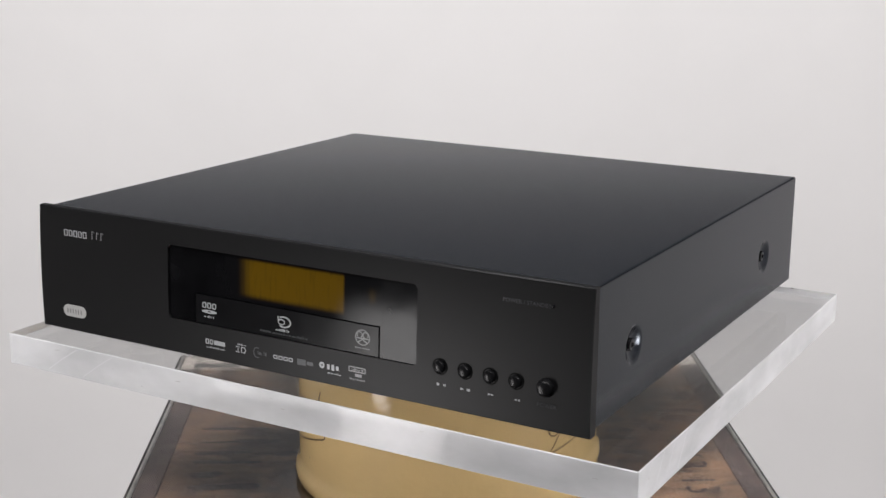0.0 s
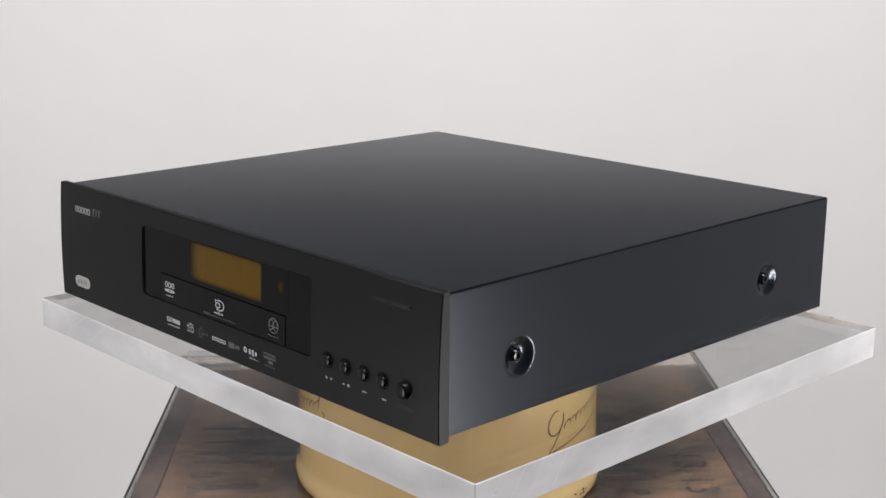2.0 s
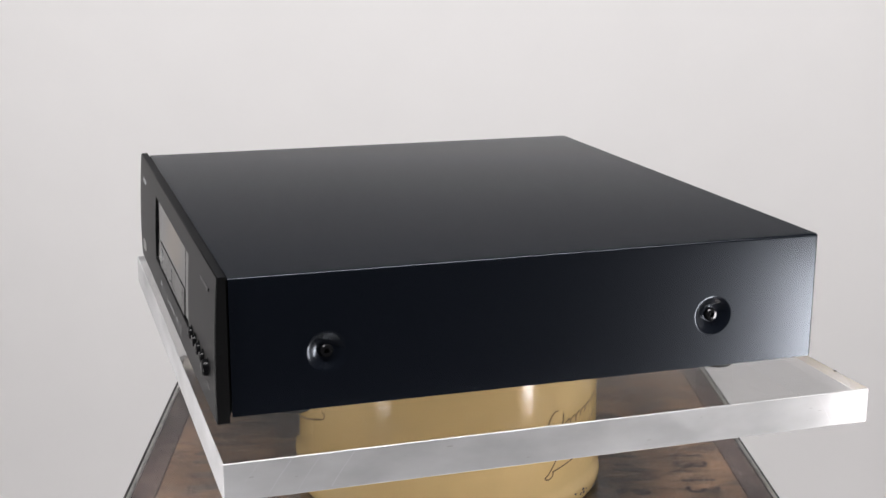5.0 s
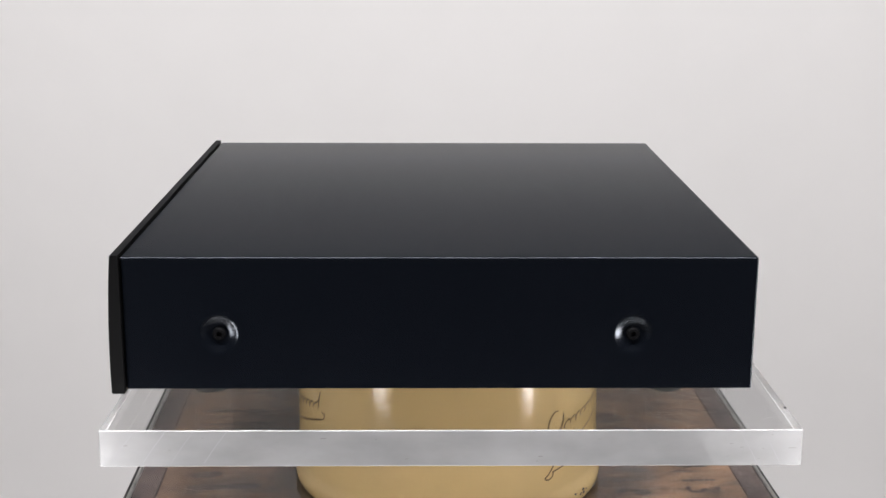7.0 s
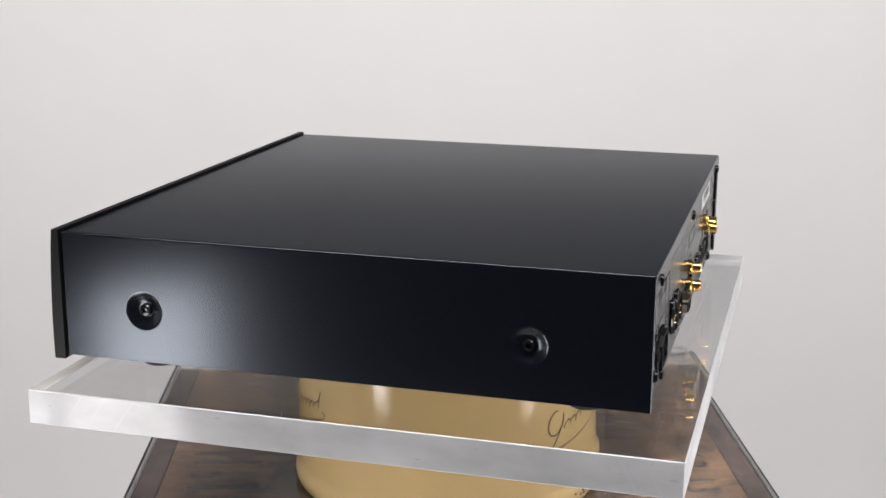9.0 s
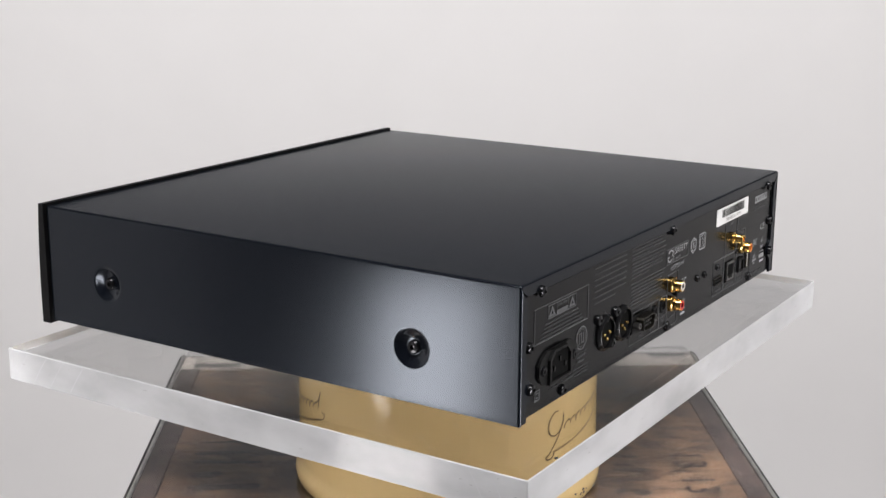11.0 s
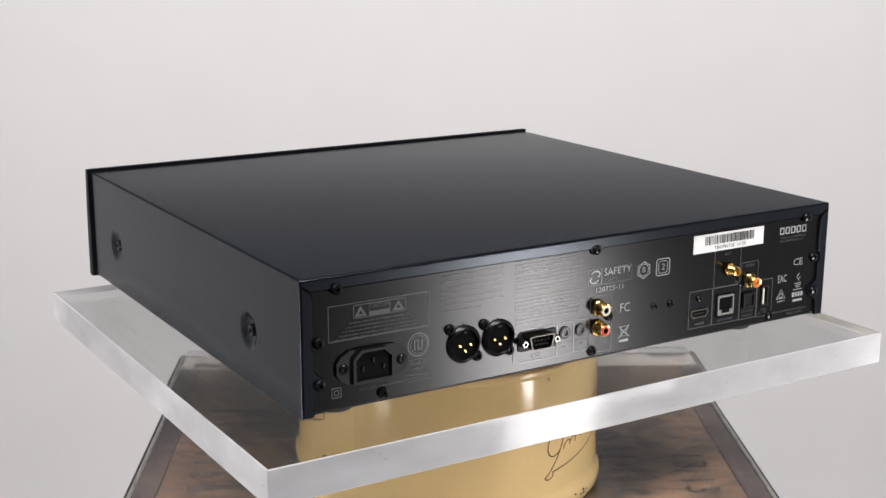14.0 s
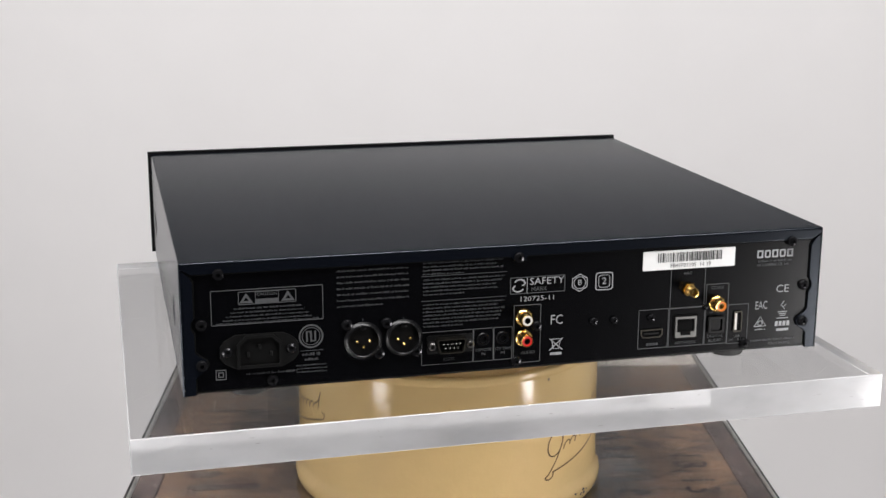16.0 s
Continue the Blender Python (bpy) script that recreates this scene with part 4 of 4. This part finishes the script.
    for q in ((-0.0026, 0.0, 0.0010, 0.007), (0.0, 0.0, 0.0010, 0.0072), (0.0026, 0.0, 0.0010, 0.007), (-0.0012, 0.0030, 0.003, 0.0009), (0.0014, -0.003, 0.003, 0.0009)):
        bar(bm, *q, M)
    part("test_mark", bm, DIMPRINT, panel, "round grey test mark")
    bm = bmesh.new()
    bar(bm, 0, -0.0092, 0.0150, 0.0004, M)
    word_bars(bm, -0.0066, -0.0115, 0.0132, 0.0020, M, rng)
    word_bars(bm, -0.0050, -0.0148, 0.0100, 0.0018, M, rng)
    for k in range(3):
        word_bars(bm, -0.0100, -0.0185 - 0.0022 * k, 0.020, 0.0010, M, rng)
    part("printed_text", bm, TINY, panel)
    # class mark
    bm = bmesh.new()
    M = on_rear(0.1907, 0.0115)
    outline(bm, 0.0066, 0.0066, 0.0006, M, 0.0003), outline(bm, 0.0034, 0.0034, 0.0006, M, 0.0002)
    part("class_mark", bm, DIMPRINT, panel)
    bm = bmesh.new()
    word_bars(bm, -0.0160, 0, 0.032, 0.0015, on_rear(0.1600, 0.0110), rng)
    part("printed_text", bm, FAINT, panel)
    # paragraphs
    bm = bmesh.new()
    for k in range(7):
        word_bars(bm, 0, 0, (0.0470, 0.0465, 0.0472, 0.0470, 0.0468, 0.0470, 0.0300)[k], 0.0013, on_rear(0.1185, 0.0730 - 0.0038 * k), rng)
    part("printed_text", bm, TINY, panel)
    bm = bmesh.new()
    zs = (0.0748, 0.0724, 0.0700, 0.0676, 0.0638, 0.0614, 0.0590, 0.0566, 0.0542, 0.0476, 0.0452, 0.0428, 0.0404, 0.0380, 0.0356, 0.0332)
    for k, z in enumerate(zs):
        word_bars(bm, 0, 0, 0.055 - (0.028 if k in (3, 8, 15) else rng.uniform(0, 0.006)), 0.0012, on_rear(0.0636, z), rng)
    for z in (0.0662, 0.0500):
        bar(bm, 0.0280, 0, 0.0560, 0.0005, on_rear(0.0641, z))
    part("printed_text", bm, TINY, panel)
    # sockets' frames
    boxed(0.0643, 0.0299, 0.0072, 0.0295)
    boxed(0.0299, 0.0163, 0.0072, 0.0295)
    boxed(0.0163, 0.0036, 0.0072, 0.0295)
    boxed(0.0030, -0.0155, 0.0040, 0.0432)
    words("RS232", 0.0460, 0.0105, 0.0030, FAINT)
    words("REMOTE\nIN", 0.0231, 0.0135, 0.0028)
    words("12V TRIG\nIN", 0.0100, 0.0135, 0.0028)
    words("AUDIO", -0.0070, 0.0108, 0.0030)
    words("R", 0.1017, 0.0405, 0.0026, FAINT)
    words("L", 0.0757, 0.0405, 0.0026, FAINT)

    # mains inlet
    M = on_rear(0.1668, 0.0258)
    bm = bmesh.new()
    pts = [(-0.0242, -0.0035), (-0.0215, -0.0072), (-0.0150, -0.0108), (0.0150, -0.0108), (0.0215, -0.0072), (0.0242, -0.0035), (0.0242, 0.0035), (0.0215, 0.0072), (0.0150, 0.0108), (-0.0150, 0.0108), (-0.0215, 0.0072), (-0.0242, 0.0035)]
    prism(bm, pts, M, 0.0, 0.0016)
    inlet = part("mains_inlet", bm, BLACK, player, "black three-pin mains inlet socket")
    ot = [(-0.0140, -0.0105), (0.0140, -0.0105), (0.0140, 0.0050), (0.0085, 0.0105), (-0.0085, 0.0105), (-0.0140, 0.0050)]
    part("shroud", ring_prism(bmesh.new(), ot, [(x * 0.86, y * 0.83) for x, y in ot], M, 0.0016, 0.0036), BLACK, inlet)
    # a black plate paints the socket's depth; the panel has no hole
    part("cavity", prism(bmesh.new(), [(x * 0.859, y * 0.829) for x, y in ot], M, 0.0015, 0.0018), HOLE_BLACK, inlet)
    # pins painted black, for the shade of a deeper socket
    for x, y in ((-0.0070, -0.0018), (0.0070, -0.0018), (0.0, 0.0030)):
        part("pin", box(bmesh.new(), x - 0.0008, x + 0.0008, y - 0.0016, y + 0.0016, 0.0018, 0.0030, 0.0003, M), BLACK, inlet, "dark contact pin")
    for x in (-0.0196, 0.0196):
        part("screw", lathe(bmesh.new(), [(0.0033, 0.0016), (0.0032, 0.0020), (0.0022, 0.0028), (0.0012, 0.0028), (0.001, 0.0020), (0.0, 0.0019)], M @ Matrix.Translation((x, 0, 0)), 20), SCREWM, inlet, smooth=True)

    # balanced outputs
    for u in (0.1017, 0.0757):
        M = on_rear(u, 0.0272)
        bm = bmesh.new()
        lathe(bm, [(0.0122, 0.0), (0.0122, 0.0010), (0.0117, 0.0016), (0.0107, 0.0028), (0.0101, 0.0031), (0.0096, 0.0027), (0.0094, 0.0004)], M, 40)
        x = part("balanced_socket", bm, GLOSSB, player, "round black three-pin balanced output socket", smooth=True)
        part("cavity", lathe(bmesh.new(), [(0.0095, 0.0005), (0.0, 0.0005)], M, 40), HOLE_BLACK, x)
        for px, py in ((-0.0040, -0.0004), (0.0040, -0.0004), (0.0, -0.0040)):
            part("pin", lathe(bmesh.new(), [(0.0010, 0.0004), (0.0010, 0.0022), (0.0006, 0.0027), (0.0, 0.0028)], M @ Matrix.Translation((px, py, 0)), 12), GOLD, x, "gold contact pin", smooth=True)
        part("key", box(bmesh.new(), -0.0016, 0.0016, 0.0072, 0.0088, 0.0004, 0.0022, 0.0003, M), BLACK, x)

    # serial port
    M = on_rear(0.0455, 0.0208)
    bm = bmesh.new()
    d_o = [(-0.0088, 0.0048), (0.0088, 0.0048), (0.0098, 0.0036), (0.0080, -0.0040), (0.0068, -0.0048), (-0.0068, -0.0048), (-0.0080, -0.0040), (-0.0098, 0.0036)]
    ring_prism(bm, d_o, [(x * 0.9, y * 0.86) for x, y in d_o], M, 0.0008, 0.0064)
    sp = part("serial_port", bm, NICKEL, player, "nickel nine-pin serial port")
    part("mounting_plate", prism(bmesh.new(), rounded(0.0300, 0.0122, 0.0014), M, 0.0, 0.0009), BLACK, sp)
    part("insert", prism(bmesh.new(), [(x * 0.895, y * 0.855) for x, y in d_o], M, 0.0009, 0.0030), HOLE_BLACK, sp)
    bm = bmesh.new()
    for k in range(9):
        x, y = (-0.0054 + 0.0027 * k, 0.0014) if k < 5 else (-0.0040 + 0.0027 * (k - 5), -0.0014)
        lathe(bm, [(0.0006, 0.0030), (0.0006, 0.0054), (0.0, 0.0056)], M @ Matrix.Translation((x, y, 0)), 8)
    part("pin_block", bm, SILVER, sp)
    for x in (-0.0125, 0.0125):
        part("jack_post", lathe(bmesh.new(), [(0.0026, 0.0009), (0.0026, 0.0052), (0.0022, 0.0056), (0.0014, 0.0056), (0.0013, 0.0020), (0.0, 0.0020)], M @ Matrix.Translation((x, 0, 0)), 6), SILVER, sp, "hexagonal nickel jack post")

    # small jacks
    for u in (0.0234, 0.0105):
        M = on_rear(u, 0.0221)
        j = part("mini_jack", lathe(bmesh.new(), [(0.0044, 0.0), (0.0044, 0.0008), (0.0040, 0.0012), (0.0034, 0.0012), (0.0033, 0.0002), (0.0, 0.0002)], M, 28), BUTTON, player, "small round jack socket", smooth=True)
        part("sleeve", lathe(bmesh.new(), [(0.0029, 0.0003), (0.0029, 0.0013), (0.0023, 0.0013), (0.0022, 0.0003)], M, 24), SCREWM, j, smooth=True)

    # phono sockets
    for u, z, mt, lab, ln in ((-0.0036, 0.0350, WHITE, "gold phono socket with white insert", 0.0092), (-0.0036, 0.0212, RED, "gold phono socket with red insert", 0.0092), (-0.1388, 0.0352, ORANGE, "gold phono socket with orange insert", 0.0088)):
        M = on_rear(u, z)
        bm = lathe(bmesh.new(), [(0.0056, 0.0), (0.0056, 0.0022), (0.0050, 0.0030), (0.0043, 0.0034), (0.0041, ln - 0.0004), (0.0038, ln), (0.0033, ln - 0.0001)], M, 32)
        s = part("phono_socket", bm, GOLD, player, lab, smooth=True)
        part("insert", lathe(bmesh.new(), [(0.0033, ln - 0.0012), (0.0033, ln + 0.0001), (0.0030, ln + 0.0003), (0.0021, ln + 0.0002), (0.0019, ln - 0.004), (0.0, ln - 0.004)], M, 28), mt, s, smooth=True)
        part("contact", lathe(bmesh.new(), [(0.0021, ln - 0.0002), (0.0014, ln - 0.0002), (0.0013, ln - 0.003), (0.0, ln - 0.003)], M, 20), HOLE_BLACK if mt != ORANGE else GOLD, s)

    # aerial socket
    M = on_rear(-0.1182, 0.0464)
    prof = [(0.0046, 0.0), (0.0046, 0.0024)]
    bm = lathe(bmesh.new(), prof + [(0.0, 0.0024)], M, 6)
    ant = part("aerial_socket", bm, GOLD, player, "gold threaded aerial socket")
    thread = [(0.0032, 0.0024)]
    for k in range(6):
        thread += [(0.0032, 0.0034 + k * 0.0010), (0.0029, 0.0039 + k * 0.0010)]
    part("barrel", lathe(bmesh.new(), thread + [(0.0031, 0.0100), (0.0024, 0.0102), (0.0021, 0.0080), (0.0, 0.0080)], M, 28), GOLD, ant, smooth=True)

    # frames and printing round the digital sockets
    boxed(-0.0834, -0.1050, 0.0068, 0.0340)
    boxed(-0.1052, -0.1310, 0.0066, 0.0336)
    boxed(-0.1052, -0.1302, 0.0336, 0.0730)
    boxed(-0.1312, -0.1478, 0.0064, 0.0488)
    boxed(-0.1478, -0.1630, 0.0058, 0.0336)
    bm = bmesh.new()
    for k in range(4):
        bar(bm, -0.0033 + k * 0.0022, 0, 0.0017, 0.0018, on_rear(-0.0938, 0.0098))
    part("printed_text", bm, TINY, panel)
    for tx, u, z, s in (("NETWORK", -0.1178, 0.0092, 0.0030), ("ANT", -0.1172, 0.0572, 0.0030), ("COAX", -0.1393, 0.0460, 0.0032), ("OPTICAL", -0.1392, 0.0292, 0.0026), ("DIGITAL\nAUDIO", -0.1392, 0.0107, 0.0032), ("USB", -0.1552, 0.0110, 0.0026), ("5V    0.5A", -0.1552, 0.0085, 0.0028)):
        words(tx, u, z, s)
    # video socket
    M = on_rear(-0.0929, 0.0173)
    h_o = [(-0.0078, 0.0030), (0.0078, 0.0030), (0.0078, -0.0004), (0.0060, -0.0028), (-0.0060, -0.0028), (-0.0078, -0.0004)]
    v = part("video_socket", ring_prism(bmesh.new(), h_o, [(x * 0.91, y * 0.78) for x, y in h_o], M, 0.0, 0.0012), NICKEL, player, "small nickel video socket")
    part("cavity", prism(bmesh.new(), [(x * 0.909, y * 0.779) for x, y in h_o], M, 0.0, 0.0003), HOLE_BLACK, v)
    part("tongue", box(bmesh.new(), -0.0052, 0.0052, -0.0004, 0.0006, 0.0003, 0.0010, 0.0, M), BLACK, v)
    # network socket
    M = on_rear(-0.1172, 0.0204)
    n = part("network_socket", ring_prism(bmesh.new(), rounded(0.0152, 0.0144, 0.0006), rounded(0.0126, 0.0112, 0.0004), M, 0.0, 0.0014), SILVER, player, "square nickel network socket")
    part("surround", ring_prism(bmesh.new(), rounded(0.0176, 0.0168, 0.0006), rounded(0.0153, 0.0145, 0.0006), M, 0.0, 0.0005), HOLE_BLACK, n)
    bm = prism(bmesh.new(), rounded(0.0125, 0.0111, 0.0004), M, 0.0, 0.0004)
    part("cavity", bm, HOLE_BLACK, n)
    part("latch", box(bmesh.new(), -0.0036, 0.0036, -0.0058, -0.0030, 0.0004, 0.0015, 0.0002, M), HOLE_BLACK, n)
    for x in (-0.0050, 0.0050):
        part("shoulder", box(bmesh.new(), x - 0.0014, x + 0.0014, -0.0058, -0.0036, 0.0004, 0.0012, 0.0, M), SILVER, n)
    # optical socket
    M = on_rear(-0.1392, 0.0204)
    o = part("optical_socket", ring_prism(bmesh.new(), rounded(0.0112, 0.0112, 0.0006), rounded(0.0084, 0.0084, 0.0004), M, 0.0, 0.0020), BLACK, player, "square black optical output socket")
    part("shutter", prism(bmesh.new(), rounded(0.0084, 0.0084, 0.0004), M, 0.0, 0.0010), GLOSSB, o)
    # upright data socket
    M = on_rear(-0.1552, 0.0214)
    s = part("data_socket", ring_prism(bmesh.new(), rounded(0.0058, 0.0140, 0.0006), rounded(0.0048, 0.0130, 0.0004), M, 0.0, 0.0012), NICKEL, player, "upright nickel data socket")
    part("cavity", prism(bmesh.new(), rounded(0.0047, 0.0129, 0.0004), M, 0.0, 0.0003), HOLE_BLACK, s)
    part("tongue", box(bmesh.new(), -0.0024, -0.0006, -0.0058, 0.0058, 0.0003, 0.0011, 0.0002, M), WHITE, s)

    # safety mark and other marks
    boxed(0.0057, -0.0315, 0.0506, 0.0618)
    words("SAFETY", -0.0190, 0.0583, 0.0066, PRINT, 1.08)
    words("MARK", -0.0138, 0.0532, 0.0040, DIMPRINT)
    words("120725-11", -0.0127, 0.0470, 0.0046, PRINT, 1.25)
    bm = bmesh.new()
    M = on_rear(-0.0002, 0.0562)
    stroke(bm, arc(0.0006, 0.0018, 0.0034, -60, 170, 14, 0.0022), 0.0010, M)
    stroke(bm, arc(-0.0006, -0.0018, 0.0034, 120, 350, 14, 0.0022), 0.0010, M)
    bar(bm, 0.0055, 0, 0.0004, 0.0108, M)
    part("safety_symbol", bm, PRINT, panel)
    bm = bmesh.new()
    M = on_rear(-0.0415, 0.0556)
    stroke(bm, [(0.0058 * math.sin(radians(a)), 0.0058 * math.cos(radians(a))) for a in range(0, 361, 60)], 0.0007, M)
    stroke(bm, arc(0, 0, 0.0040, 0, 360, 24), 0.0005, M)
    part("test_mark", bm, PRINT, panel)
    words("B", -0.0415, 0.0556, 0.0054, PRINT)
    bm = bmesh.new()
    M = on_rear(-0.0584, 0.0556)
    outline(bm, 0.0122, 0.0122, 0.0007, M, 0.0022)
    outline(bm, 0.0080, 0.0086, 0.0004, M, 0.0018)
    part("region_mark", bm, PRINT, panel)
    words("2", -0.0584, 0.0556, 0.0066, PRINT)
    words("FC", -0.0262, 0.0315, 0.0092, PRINT, 0.85)
    bm = bmesh.new()
    M = on_rear(-0.0262, 0.0150)
    stroke(bm, [(-0.0032, 0.0036), (-0.0018, -0.0030), (0.0018, -0.0030), (0.0032, 0.0036), (-0.0032, 0.0036)], 0.0006, M)
    stroke(bm, [(-0.0046, 0.0040), (0.0046, -0.0040)], 0.0007, M), stroke(bm, [(0.0046, 0.0040), (-0.0046, -0.0040)], 0.0007, M)
    bar(bm, 0, -0.0064, 0.0080, 0.0018, M)
    part("bin_symbol", bm, PRINT, panel)

    # paper label
    M = on_rear(-0.1178, 0.0671)
    lab = part("paper_label", prism(bmesh.new(), rounded(0.0656, 0.0130, 0.0004), M, 0.0001, 0.0005), PAPER, panel, "white paper label with a barcode")
    bm = bmesh.new()
    x = -0.0225
    while x < 0.0235:
        w = rng.choice((0.0004, 0.0004, 0.0008, 0.0012))
        bar(bm, x + w / 2, 0.0018, w, 0.0062, M, 0.0007)
        x += w + rng.choice((0.0004, 0.0004, 0.0008))
    part("barcode", bm, INK, panel)
    lettering("lettering", "FB41P01105  14 39", 0.0037, INK, panel, M @ Matrix.Translation((0.001, -0.0040, 0)), 0.0007)
    # maker's mark and approvals at the end
    bm = bmesh.new()
    for k in range(5):
        outline(bm, 0.0044, 0.0054, 0.0011, on_rear(-0.1692 - k * 0.0055, 0.0672), 0.0012 if k % 2 else 0.0002)
    part("maker_mark", bm, PRINT, panel, "light grey printed maker's mark")
    bm = bmesh.new()
    word_bars(bm, -0.0130, 0, 0.026, 0.0017, on_rear(-0.1802, 0.0624), rng)
    part("printed_text", bm, TINY, panel)
    words("IN CAMBRIDGE, UK", -0.1790, 0.0596, 0.0027)
    words("CE", -0.1872, 0.0421, 0.0076, PRINT, 1.1)
    words("EAC", -0.1722, 0.0312, 0.0082, PRINT, 0.6)
    bm = bmesh.new()
    M = on_rear(-0.1721, 0.0192)
    stroke(bm, [(-0.0044, -0.0026), (0.0044, -0.0026), (0, 0.0042), (-0.0044, -0.0026)], 0.0007, M)
    stroke(bm, arc(0, -0.0004, 0.0017, 0, 360, 14), 0.0006, M)
    word_bars(bm, -0.0040, -0.0046, 0.008, 0.0013, M, rng)
    part("approval_mark", bm, PRINT, panel)
    bm = bmesh.new()
    M = on_rear(-0.1885, 0.0270)
    stroke(bm, [(0.0008, 0.0066), (-0.0014, 0.0036), (0.0006, 0.0018)], 0.0007, M), stroke(bm, [(0.0024, 0.0040), (0.0004, 0.0022), (0.0012, 0.0006)], 0.0006, M)
    for k in range(3):
        bar(bm, 0, -0.0010 - k * 0.0014, 0.0070 - k * 0.0014, 0.0006, M)
    bar(bm, 0, -0.0056, 0.0088, 0.0006, M)
    for k in range(4):
        bar(bm, -0.0042 + k * 0.0029, -0.0094, 0.0022, 0.0034, M)
    bar(bm, 0.0006, -0.0138, 0.0092, 0.0018, M)
    part("approval_mark", bm, PRINT, panel)
    bm = bmesh.new()
    word_bars(bm, -0.019, 0, 0.034, 0.0016, on_rear(-0.1836, 0.0068), rng)
    part("printed_text", bm, TINY, panel)
    words("MADE IN PRC", -0.1870, 0.0038, 0.0027)


rear()


# ---- the turning ----
def motions():
    # degrees by which the plate leads or lags an even turn of 8.492 degrees a second
    lead = [(0, -0.78), (0.5, -0.25), (1, -0.20), (1.5, -0.15), (2, -0.12), (2.5, -0.06), (3, -0.03), (3.5, 0.02), (4, 0.01), (5, -0.01), (6.5, -0.03), (7, -0.03), (7.5, -0.02), (8, 0.0), (8.5, 0.03), (9, 0.05),
            (10, 0.18), (11, 0.30), (11.5, 0.33), (12, 0.29), (12.5, 0.26), (13, 0.20), (13.5, 0.13), (14, 0.05), (14.5, -0.01), (15, -0.08), (15.5, -0.12), (16, -0.18)]
    rows = [(t, pose(0, 0, 0, 0, 0, -29.382 - 8.492 * t + d)) for t, d in lead]
    # the player sits a millimetre off the middle of the plate
    walk(player, [(t, m @ Matrix.Translation((0.0010, 0, 0))) for t, m in rows])
    walk(plate, rows)


motions()
